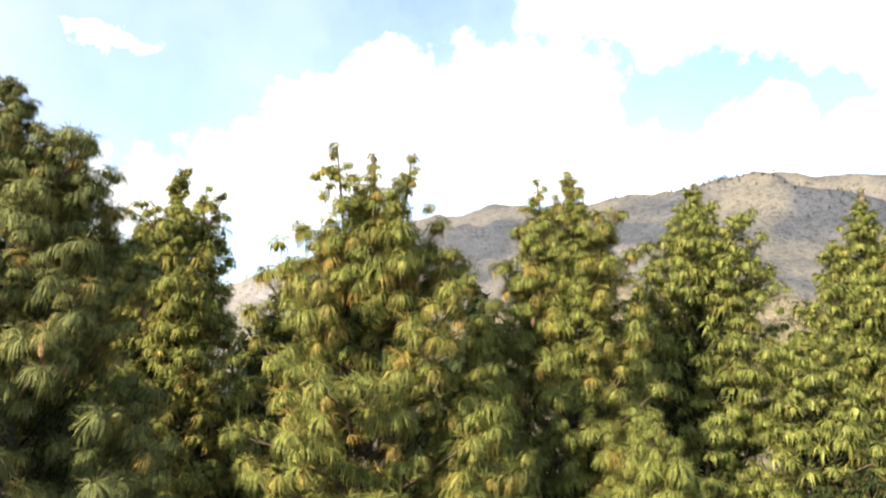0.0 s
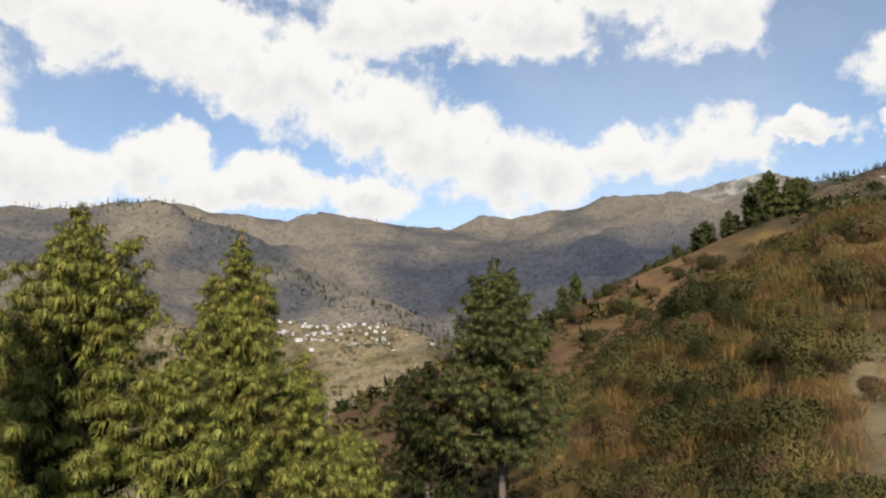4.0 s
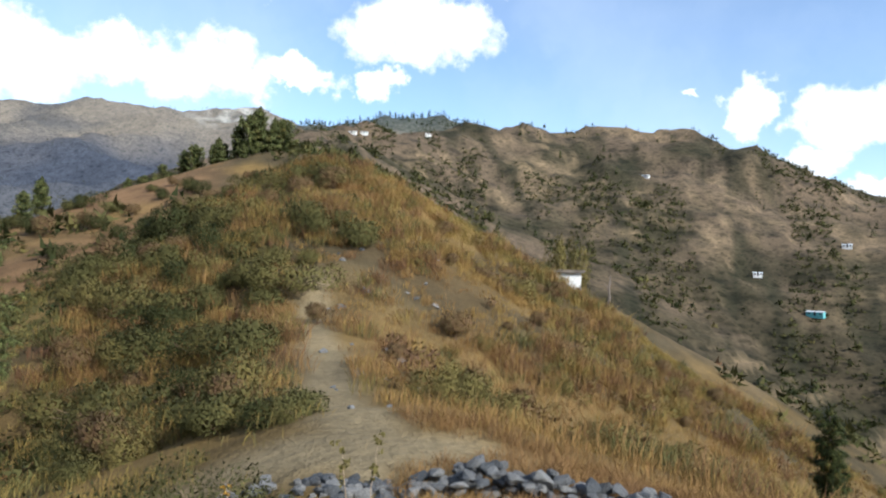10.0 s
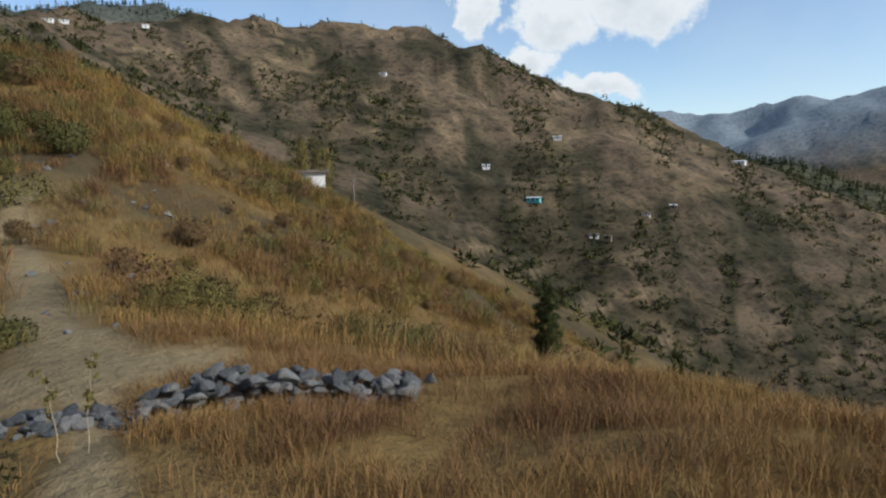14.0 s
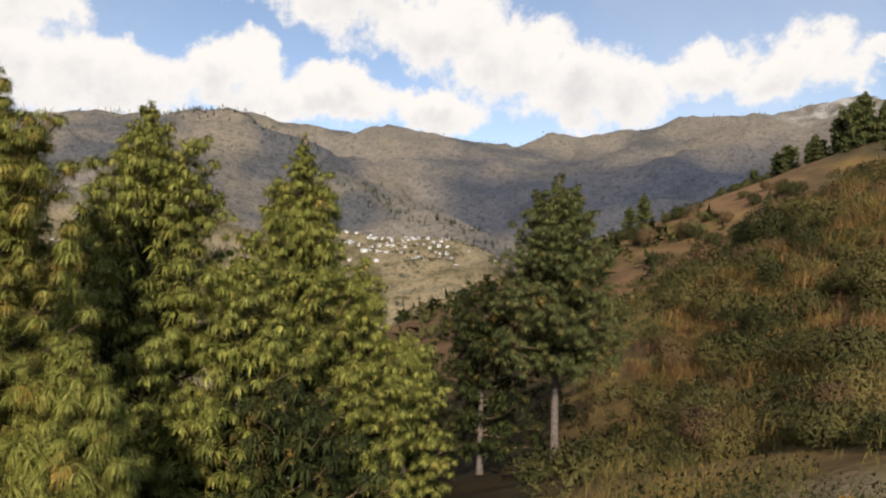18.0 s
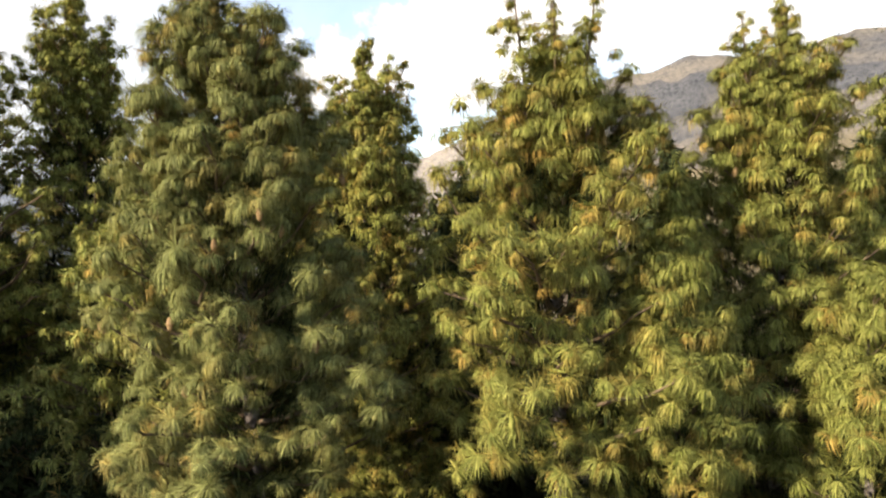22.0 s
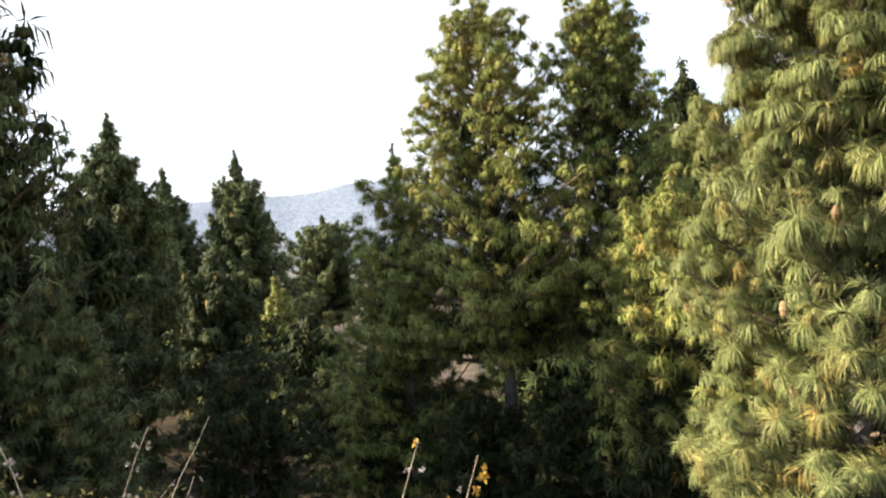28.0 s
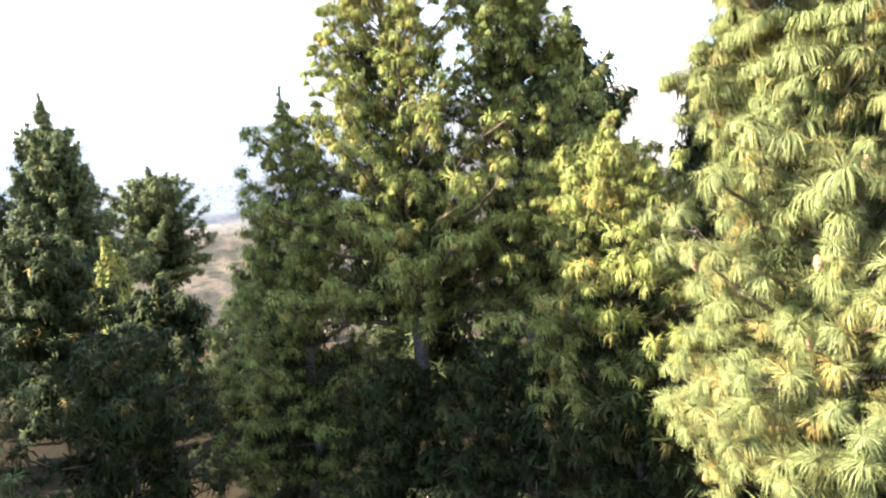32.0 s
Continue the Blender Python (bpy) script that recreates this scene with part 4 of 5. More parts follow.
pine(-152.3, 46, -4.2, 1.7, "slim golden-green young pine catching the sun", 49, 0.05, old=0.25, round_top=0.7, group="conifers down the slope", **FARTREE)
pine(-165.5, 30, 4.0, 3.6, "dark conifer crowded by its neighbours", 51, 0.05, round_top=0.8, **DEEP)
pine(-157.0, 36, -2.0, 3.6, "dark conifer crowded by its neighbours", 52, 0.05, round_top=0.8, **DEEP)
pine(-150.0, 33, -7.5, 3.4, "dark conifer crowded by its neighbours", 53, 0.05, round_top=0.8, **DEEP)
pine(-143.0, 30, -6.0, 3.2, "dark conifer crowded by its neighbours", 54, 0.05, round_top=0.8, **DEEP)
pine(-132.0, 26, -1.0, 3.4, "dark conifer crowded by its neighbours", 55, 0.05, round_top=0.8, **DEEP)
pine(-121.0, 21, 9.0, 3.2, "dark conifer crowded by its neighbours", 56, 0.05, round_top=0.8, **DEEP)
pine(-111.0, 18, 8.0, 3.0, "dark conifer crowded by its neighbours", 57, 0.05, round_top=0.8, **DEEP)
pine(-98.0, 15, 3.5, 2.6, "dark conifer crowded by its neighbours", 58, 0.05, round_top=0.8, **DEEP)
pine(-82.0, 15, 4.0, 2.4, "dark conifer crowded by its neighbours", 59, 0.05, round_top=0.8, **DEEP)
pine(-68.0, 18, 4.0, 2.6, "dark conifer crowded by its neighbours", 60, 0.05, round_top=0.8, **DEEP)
# unseen pines added uphill, out of view, to shade the lower slope
for x, y, e, R, s in [(-3.0, -21.0, 22, 2.8, 91), (-0.5, -24.5, 23, 3.2, 92), (-1.2, -17.5, 21, 2.4, 93), (2.6, -27.5, 23, 3.4, 94), (0.4, -20.5, 22, 2.6, 95)]:
    pine(math.degrees(math.atan2(x, y)), math.hypot(x, y), e, R, "unseen pine added uphill of the path to cast shade", s, 0.08, round_top=0.5, **dict(DEEP, gap=1.0, shoots=1.0, length=0.8))
# young growth under the trees, its shade put into the dark needle colour
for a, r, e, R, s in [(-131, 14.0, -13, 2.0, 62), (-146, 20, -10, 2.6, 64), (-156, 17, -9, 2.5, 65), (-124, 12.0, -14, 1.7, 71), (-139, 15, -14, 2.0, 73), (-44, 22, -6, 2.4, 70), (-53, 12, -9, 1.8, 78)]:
    pine(a, r, e, R, "low shaded pine filling the gap under taller trees", s, 0.05, old=0.05, needle=NEEDLE_DARK_SHADED, group="young growth under the pines", **BACK)

# ---------------------------------------------------------------- dry grass and scrub


def blades(x, y, z, rng, n, h, spread, width, lean=0.35, tint=None):
    """Clumps of grass: one bent blade is four vertices."""
    K = len(x)
    a = rng.random((K, n)) * 2 * np.pi
    rad = spread[:, None] * np.sqrt(rng.random((K, n)))
    root = np.stack([x[:, None] + rad * np.cos(a), y[:, None] + rad * np.sin(a), np.repeat(z[:, None], n, 1)], -1)
    hh = h[:, None] * rng.uniform(0.55, 1.15, (K, n))
    b = rng.random((K, n)) * 2 * np.pi
    bend = hh * lean * rng.uniform(0.2, 1.4, (K, n))
    out = np.stack([np.cos(b) * bend, np.sin(b) * bend, hh], -1)
    side = np.stack([-np.sin(b + 0.6), np.cos(b + 0.6), 0 * b], -1) * (np.asarray(width).reshape(-1, 1) * 0.5)[..., None]
    mid = root + out * [0.35, 0.35, 0.6]
    v = np.stack([root, mid - side, mid + side, root + out], 2).reshape(-1, 3)
    i = (np.arange(K * n) * 4)[:, None]
    f = np.concatenate([i + [0, 1, 2], i + [1, 3, 2]], 1).reshape(-1, 3)
    t = np.clip(tint[:, None] + rng.normal(0, 0.09, (K, n)), 0, 1)
    return v, f, np.repeat(t.reshape(-1), 4)


def scatter(rng, count, az0, az1, r0, r1, keep):
    az = rng.uniform(az0, az1, count)
    r = np.sqrt(rng.uniform(r0 * r0, r1 * r1, count))
    x, y = r * np.sin(np.radians(az)), r * np.cos(np.radians(az))
    m = rng.random(count) < keep(x, y, r, az)
    x, y, r, az = x[m], y[m], r[m], az[m]
    return x, y, height(x, y), r, az


def meadow():
    rng = np.random.default_rng(5)

    def off_path(x, y):
        return np.clip((along(x, y, PATH) - 0.15 - 0.3 * np.clip((y - 6) / 3, 0, 1)) / 0.35, 0, 1) * np.clip((np.hypot((x + 0.3) / 1.6, (y - 7.6) / 0.75) - 1.0) * 3, 0, 1)
    # rusty weeds on the flat field
    x, y, z, r, az = scatter(rng, 4600, -14, 90, 2.3, 9.5, lambda x, y, r, az: off_path(x, y) * np.clip((x + 0.6 + 0.5 * fbm(x, y, 1.5, 2, 3)) / 0.6, 0, 1) * (0.25 + 0.75 * (fbm(x, y, 1.2, 3, 61) > -0.15)))
    h = 0.16 + 0.16 * (fbm(x, y, 0.9, 3, 62) + 0.6) * np.clip(1.9 - r * 0.28, 0.35, 1.0)
    v, f, t = blades(x, y, z - 0.02, rng, 26, h, np.full(len(x), 0.13), np.full(len(x), 0.0055), 0.85, np.clip(0.72 + 0.35 * fbm(x, y, 1.6, 3, 63), 0.35, 1))
    tagged(new("field_weeds", mesh_np("field_weeds", v, f, (GRASS,), tint=t)), "rust-brown dried weeds covering a small field", "dry weeds", kind="stuff")
    # golden grass over the spur
    def spur(x, y, r, az):
        g = np.clip((ridge(x, y, SPUR, 1.0) - ridge(x, y, SPUR, 0.0) + 40) / 8, 0, 1)
        return off_path(x, y) * g * (0.15 + 0.85 * (fbm(x, y, 3.0, 3, 64) > -0.12))
    x, y, z, r, az = scatter(rng, 26000, -30, 54, 6.6, 66, spur)
    h = (0.16 + 0.22 * np.clip(fbm(x, y, 4, 3, 65) + 0.5, 0, 1)) * np.clip(0.6 + r / 40, 0.6, 1.3)
    tone = np.clip(0.76 + 0.4 * fbm(x, y, 5.5, 3, 66) - 0.40 * np.clip((-4 - az) / 6, 0, 1) - 0.36 * np.clip((r - 26) / 12, 0, 1), 0.02, 1)
    v, f, t = blades(x, y, z - 0.03, rng, 13, h, np.full(len(x), 0.3), 0.006 + r * 0.0005, 0.6, tone)
    tagged(new("hill_grass", mesh_np("hill_grass", v, f, (GRASS,), tint=t)), "golden and brown dry grass over the spur", "dry grass", kind="stuff")
    # feathery tussocks, rust-brown, straw and olive, over the sunny flank
    x, y, z, r, az = scatter(rng, 7200, -26, 40, 9.5, 52, lambda x, y, r, az: off_path(x, y) * spur(x, y, r, az) * np.clip(0.35 + 2.2 * fbm(x, y, 5, 3, 69), 0, 1))
    h = rng.uniform(0.35, 0.8, len(x)) * np.clip(0.7 + r / 60, 0.7, 1.3)
    tone = np.where(rng.random(len(x)) < 0.3, rng.uniform(0.0, 0.2, len(x)), np.clip(rng.normal(0.68, 0.2, len(x)), 0.3, 1))
    v, f, t = blades(x, y, z - 0.03, rng, 60, h, h * 0.75, 0.006 + r * 0.0006, 0.7, tone)
    tagged(new("tussock_grass", mesh_np("tussock_grass", v, f, (GRASS,), tint=t)), "feathery rust-brown and olive tussocks on the sunny slope", "dry grass", kind="stuff")
    # weeds and stalks along the downhill edge
    x, y, z, r, az = scatter(rng, 2600, -178, -14, 2.2, 9.0, lambda x, y, r, az: off_path(x, y) * np.where(az < -60, 0.06, 0.8) * (along(x, y, [(-0.6, 0), (-0.6, -4.5)]) > 1.0))
    h = 0.2 + 0.28 * np.clip(fbm(x, y, 1.1, 3, 67) + 0.4, 0, 1)
    v, f, t = blades(x, y, z - 0.02, rng, 18, h, np.full(len(x), 0.16), np.full(len(x), 0.006), 0.45, np.clip(0.35 + 0.6 * fbm(x, y, 1.4, 3, 68), 0, 0.9))
    tagged(new("edge_grass", mesh_np("edge_grass", v, f, (GRASS,), tint=t)), "mixed dry and green grass along the path's edge", "grass", kind="stuff")


def leaf_cloud(rng, n, size, spread, lobes=5):
    """Leaves of a shrub: small tilted leaf pairs over several uneven lobes, from its foot."""
    cen = rng.normal(0, 0.36, (lobes, 3)) * spread
    cen[:, 2] = np.abs(cen[:, 2]) * 0.7 + spread[2] * 0.35
    k = rng.integers(lobes, size=n)
    d = rng.normal(size=(n, 3))
    d /= np.linalg.norm(d, axis=1)[:, None]
    p = cen[k] + d * spread * rng.uniform(0.30, 0.50, (n, 1))
    p[:, 2] = np.maximum(p[:, 2], 0.02 * spread[2])
    u = np.cross(d, rng.normal(size=(n, 3)))
    u /= np.linalg.norm(u, axis=1)[:, None] + 1e-9
    w = np.cross(d, u) + d * rng.uniform(0.1, 0.9, (n, 1)) + rng.normal(0, 0.25, (n, 3)) + [0, 0, 0.3]
    w /= np.linalg.norm(w, axis=1)[:, None]
    s = size * rng.uniform(0.6, 1.4, (n, 1))
    v = np.stack([p - u * s * 0.28, p + w * s * 0.5 - u * s * 0.05, p + w * s, p + u * s * 0.28], 1).reshape(-1, 3)
    i = (np.arange(n) * 4)[:, None]
    f = np.concatenate([i + [0, 3, 1], i + [1, 3, 2]], 1).reshape(-1, 3)
    nrm = d * 0.8 + (p - [0, 0, 0.2 * spread[2]]) / spread * 0.7 + [0, 0, 0.35] + rng.normal(0, 0.15, (n, 3))
    nrm = np.repeat(nrm / np.linalg.norm(nrm, axis=1)[:, None], 4, 0)
    return v, outward(v, f, nrm), cen, nrm


def shrub_meshes(seed, size, spread, n, tint, leafsize):
    rng = np.random.default_rng(seed)
    v, f, cen, nrm = leaf_cloud(rng, n, leafsize, np.array(spread) * size)
    t = np.clip(tint + rng.normal(0, 0.05, n), 0, 1)
    stems = []
    for c in cen:
        for q in range(3):
            e = c * [0.8, 0.8, 0.9] + rng.normal(0, 0.08, 3) * spread[0] * size
            stems.append(tube([[rng.normal(0, 0.03), rng.normal(0, 0.03), 0], e * [0.45, 0.45, 0.6], e], [0.014 * size, 0.010 * size, 0.004], 4))
    sv, sf = joined(stems)
    return mesh_np("stems", sv, sf, (TWIG,)), mesh_np("leaves", v, f, (LEAF,), True, nrm, tint=np.repeat(t, 4))


SHRUBS = {}


def shrub(kind, az, r, size, label, group="shrubs on the slope", dz=-0.04):
    """A shrub of one of a few kinds; a repeat shares the meshes."""
    x, y, z = at(az, r)
    ob = thing("shrub", x, y, z + dz, label, "shrub", group, (az * 37 + r * 11) % 360)
    ob.scale = (size, size, size)
    if kind not in SHRUBS:
        seed, spread, n, tint, leaf = {
            "grey": (1, (0.85, 0.85, 0.75), 2300, 0.44, 0.07), "dark": (2, (0.75, 0.75, 0.85), 2300, 0.12, 0.07), "olive": (3, (0.9, 0.85, 0.7), 2300, 0.6, 0.07),
            "brown": (4, (0.8, 0.85, 0.7), 2300, 0.95, 0.07), "gold": (5, (0.7, 0.7, 0.9), 2300, 0.78, 0.07), "leafy": (8, (0.85, 0.85, 0.8), 1900, 0.42, 0.05), "weed": (7, (0.7, 0.7, 0.9), 3600, 0.7, 0.036), "tree": (6, (0.9, 0.9, 1.0), 2000, 0.25, 0.12)}[kind]
        SHRUBS[kind] = shrub_meshes(seed, 1.0, spread, n, tint, leaf)
    a, b = SHRUBS[kind]
    part("stemwork", a, ob)
    part("foliage", b, ob)
    return ob


def shrubbery():
    rng = np.random.default_rng(9)
    # the bushes that stand out on the spur
    for kind, az, r, s, text in [
            ("dark", -16.5, 44, 2.6, "dark evergreen bush on the spur's flank"), ("dark", -17.8, 46, 2.2, "dark evergreen bush on the spur's flank"),
            ("brown", -4.9, 23.5, 0.9, "round brown bush beside the path"), ("grey", -2.2, 31, 1.9, "grey-green bush high on the path"),
            ("grey", -6.0, 33, 1.7, "grey-green bush high on the path"), ("olive", -8.2, 27, 1.8, "olive-green bush on the slope"),
            ("grey", -7.4, 10.2, 0.72, "low green and straw bush at the path's foot"), ("dark", -9.4, 10.4, 0.6, "dark green bush at the path's foot"), ("olive", -6.0, 10.0, 0.5, "low green and straw bush at the path's foot"), ("grey", -12.5, 11.0, 0.9, "leafy grey-green bush below the path"),
            ("grey", -15.5, 13, 1.0, "leafy grey-green bush below the path"), ("gold", -19, 12, 0.7, "weedy bush with yellow flowers"), ("grey", -11, 19, 1.6, "grey-green bush on the slope"),
            ("dark", -14, 22, 1.5, "shaded green bush on the slope"), ("grey", -18, 25, 1.9, "grey-green bush on the slope"), ("olive", -21, 20, 1.5, "olive bush on the lower slope"),
            ("gold", -19.5, 30, 1.6, "yellowish bush on the lower slope"), ("brown", 6.5, 26, 1.3, "reddish brown dry bush"), ("grey", 8.5, 17, 0.8, "grey-green bush among dry grass"),
            ("olive", 19.5, 12.5, 0.5, "small green bush above the stone wall"), ("dark", 16.2, 11.0, 0.33, "small green bush above the stone wall"), ("gold", 12, 38, 1.6, "yellow-green bush on the dry slope"),
            ("dark", -5.8, 58, 1.7, "dark round bush on the spur's crest"), ("dark", -9.6, 52, 2.0, "dark upright bush on the crest"), ("dark", -10.2, 51, 1.5, "dark upright bush on the crest"),
            ("leafy", -14, 6.0, 0.78, "straggling grey weed at the wall's end"), ("leafy", -20, 5.6, 0.98, "green weedy bush at the path's edge"), ("leafy", -28, 6.0, 0.91, "green weedy bush at the path's edge"),
            ("leafy", -16.5, 4.5, 0.81, "green weedy bush at the path's edge"), ("leafy", -24, 4.5, 0.78, "dark green weedy bush at the path's edge"), ("leafy", -10.5, 4.2, 0.45, "grey-green weedy bush at the path's edge"), ("leafy", -20, 3.7, 0.65, "grey-green weedy bush at the path's edge"), ("leafy", -13, 5.1, 0.72, "green and straw weedy bush at the path's edge"), ("gold", -33, 6.0, 0.4, "yellow-green weed at the path's edge"), ("olive", -38, 7.5, 0.8, "green bush under the pines")]:
        shrub(kind, az, r, s, text)
    for q in range(150):                            # the shrubby left flank of the spur
        az, r = rng.uniform(-24, -3.5), rng.uniform(11, 46)
        x, y = polar(az, r)
        if along(np.array([x]), np.array([y]), PATH)[0] < 1.6:
            continue
        kind = rng.choice(["grey", "grey", "dark", "olive", "olive", "gold", "brown"])
        shrub(kind, az, r, rng.uniform(0.5, 1.2) * (0.55 + r / 38), {"grey": "grey-green shrub on the spur's shaded flank", "dark": "dark green shrub on the spur's shaded flank", "olive": "olive shrub on the spur's shaded flank", "brown": "dry brown shrub on the spur's flank", "gold": "yellow-green shrub on the spur's flank"}[kind])
    for q in range(26):                             # big bushes on the shoulder behind
        az, r = -27 + q * 0.72, rng.uniform(70, 98)
        kind = ("dark", "grey", "dark", "brown")[q % 4]
        shrub(kind, az, r, rng.uniform(1.3, 2.6), {"dark": "dark evergreen bush on the shoulder", "grey": "grey-green bush on the shoulder", "brown": "dry brown bush on the shoulder"}[kind], "bushes on the shoulder")
    for q in range(64):                             # low dry bushes on the right flank
        az, r = rng.uniform(1, 32), rng.uniform(10.5, 44)
        kind = rng.choice(["olive", "brown", "gold", "brown", "brown"])
        shrub(kind, az, r, rng.uniform(0.35, 0.85) * (0.65 + r / 40), {"olive": "olive shrub among golden grass", "brown": "rust-brown shrub among golden grass", "gold": "yellowish shrub among golden grass"}[kind])
    # low cover over the rest of the slopes
    V, F, T, Q, n = [], [], [], [], 0
    kinds = [leaf_cloud(np.random.default_rng(70 + q), 13, 0.85, np.array([0.8, 0.8, 1.0]), 4) for q in range(6)]

    fine = [leaf_cloud(np.random.default_rng(80 + q), 100, 0.2, np.array([0.9, 0.9, 0.75]), 3) for q in range(5)]

    def lay(x, y, z, s, tint, kinds=kinds):
        nonlocal n
        for q in range(len(x)):
            v, f, _, q_n = kinds[rng.integers(len(kinds))]
            a = rng.random() * 6.3
            c, w = math.cos(a) * s[q], math.sin(a) * s[q]
            V.append(np.stack([v[:, 0] * c - v[:, 1] * w + x[q], v[:, 0] * w + v[:, 1] * c + y[q], v[:, 2] * s[q] + z[q]], 1))
            Q.append(np.stack([(q_n[:, 0] * c - q_n[:, 1] * w) / s[q], (q_n[:, 0] * w + q_n[:, 1] * c) / s[q], q_n[:, 2]], 1))
            F.append(f + n)
            T.append(np.full(len(v), tint[q]))
            n += len(v)
    x, y, z, r, az = scatter(rng, 3400, -34, 46, 11, 70, lambda x, y, r, az: np.clip((along(x, y, PATH) - 1.2), 0, 1) * np.clip(0.25 + 1.6 * fbm(x, y, 8, 3, 71) + 0.4 * (az < -6) - 0.1 * (az > 2), 0, 1))
    lay(x, y, z, rng.uniform(0.35, 0.95, len(x)), np.where(az > 0, np.clip(rng.normal(0.9, 0.1, len(x)), 0.5, 1), np.clip(rng.normal(0.35, 0.2, len(x)), 0, 1)), fine)
    x, y, z, r, az = scatter(rng, 950, -36, -5, 60, 114, lambda x, y, r, az: np.clip(0.45 + 1.4 * fbm(x, y, 14, 3, 74), 0, 1))
    lay(x, y, z - 0.1, rng.uniform(0.5, 1.5, len(x)), np.clip(rng.normal(0.25, 0.25, len(x)), 0, 1), fine)
    x, y, z, r, az = scatter(rng, 5200, -45, 66, 60, 220, lambda x, y, r, az: np.clip(0.35 + 1.6 * fbm(x, y, 20, 3, 72) + 0.3 * (az > 14) + 0.3 * (az < -6), 0, 1))
    lay(x, y, z - 0.1, rng.uniform(0.5, 1.5, len(x)), np.clip(rng.normal(0.35, 0.25, len(x)), 0, 1))
    tagged(new("slope_scrub", mesh_np("slope_scrub", np.vstack(V), np.vstack(F), (LEAF,), True, np.vstack(Q), tint=np.concatenate(T))), "scattered low scrub over the near slopes", "scrub", kind="stuff")
    V, F, T, Q, n = [], [], [], [], 0
    x, y, z, r, az = scatter(rng, 5200, -82, -35, 330, 1150, lambda x, y, r, az: np.clip(0.4 + 1.8 * fbm(x, y, 70, 4, 77), 0, 1))
    lay(x, y, z - 0.3, rng.uniform(1.2, 3.6, len(x)), np.clip(rng.normal(0.35, 0.22, len(x)), 0, 1))
    tagged(new("valley_scrub", mesh_np("valley_scrub", np.vstack(V), np.vstack(F), (LEAF,), True, np.vstack(Q), tint=np.concatenate(T))), "bushes and small trees among the valley fields", "scrub", kind="stuff")
    V, F, T, Q, n = [], [], [], [], 0
    x, y, z, r, az = scatter(rng, 38000, -12, 66, 170, 760, lambda x, y, r, az: np.clip(0.1 + 2.0 * fbm(x, y, 60, 4, 73) + 2.6 * fbm(az * 16 + r * 0.05, r * 0.16, 34, 3, 78) + 0.7 * np.clip((430 - r) / 110, 0, 1) * (az > 10), 0, 1))
    lay(x, y, z - 0.3, rng.uniform(0.6, 2.0, len(x)) * (0.8 + 0.9 * rng.random(len(x)) ** 5), np.clip(rng.normal(0.18, 0.18, len(x)), 0, 1))
    tagged(new("hill_scrub", mesh_np("hill_scrub", np.vstack(V), np.vstack(F), (LEAF,), True, np.vstack(Q), tint=np.concatenate(T))), "dark scrub and small trees dotted over the big hill", "scrub", kind="stuff")


def far_conifers():
    """Distant conifers that cannot be counted: tapered tiers of drooping sprays, joined."""
    rng = np.random.default_rng(12)
    a = []

    def spray(x, y, z, h, m=30, fat=0.24):
        k = len(x)
        s = np.sqrt(rng.random((k, m)))
        ang = rng.random((k, m)) * 6.283
        rad = (fat * h)[:, None] * s * rng.uniform(0.5, 1.15, (k, m)) + 0.02 * h[:, None]
        top = z[:, None] + h[:, None] * (1.02 - 0.9 * s)
        p = np.stack([x[:, None] + rad * np.cos(ang) * 0.35, y[:, None] + rad * np.sin(ang) * 0.35, top], -1)
        e = np.stack([x[:, None] + rad * np.cos(ang), y[:, None] + rad * np.sin(ang), top - 0.10 * h[:, None] * rng.uniform(0.2, 1.2, (k, m))], -1)
        w = np.stack([-np.sin(ang), np.cos(ang), 0 * ang], -1) * (0.075 * h * (42 / m) ** 0.5)[:, None, None]
        v = np.stack([p, e - w, e * 0.96 + p * 0.04 - [0, 0, 0.02], e + w], 2).reshape(-1, 3)
        i = (np.arange(k * m) * 4)[:, None]
        return v, np.concatenate([i + [0, 1, 2], i + [0, 2, 3]], 1).reshape(-1, 3)

    def wood(name, label, parts):
        v, f = joined(parts)
        tagged(new(name, mesh_np(name, v, f, (NEEDLE_DARK_SHADED,), age=np.zeros(len(v)))), label, "wood", kind="stuff")
    groups = []
    x, y, z, r, az = scatter(rng, 900, -12, 62, 230, 740, lambda x, y, r, az: np.clip(0.05 + 1.2 * fbm(x, y, 110, 3, 75), 0, 1))
    groups.append(spray(x, y, z - 0.5, rng.uniform(4, 11, len(x))))
    for line, count, lo, hi, off in ((HILL, 110, 3, 7, 14), (WEST_PEAK, 420, 8, 18, 90), (DARK_PEAK, 420, 8, 14, 80), (EAST_WOOD, 900, 8, 16, 110), (FAR_NORTH, 120, 8, 14, 50)):
        p = np.array(line)
        s = rng.uniform(0, len(p) - 1.001, count)
        i = s.astype(int)
        q = p[i] + (p[i + 1] - p[i]) * (s - i)[:, None]
        q[:, :2] += rng.normal(0, off * 0.5, (count, 2))
        groups.append(spray(q[:, 0], q[:, 1], height(q[:, 0], q[:, 1]) - 0.5, rng.uniform(lo, hi, count)))
    x, y, z, r, az = scatter(rng, 16000, -105, 14, 600, 2900, lambda x, y, r, az: np.clip(0.3 + 1.6 * fbm(x, y, 200, 4, 76), 0, 1) * np.clip(1.6 - r / 2200, 0.35, 1))
    groups.append(spray(x, y, z - 0.5, rng.uniform(3, 7, len(x)) * (0.7 + r / 2200), 7, 0.5))
    wood("far_woods", "far conifers along the crests and in the gullies", groups)


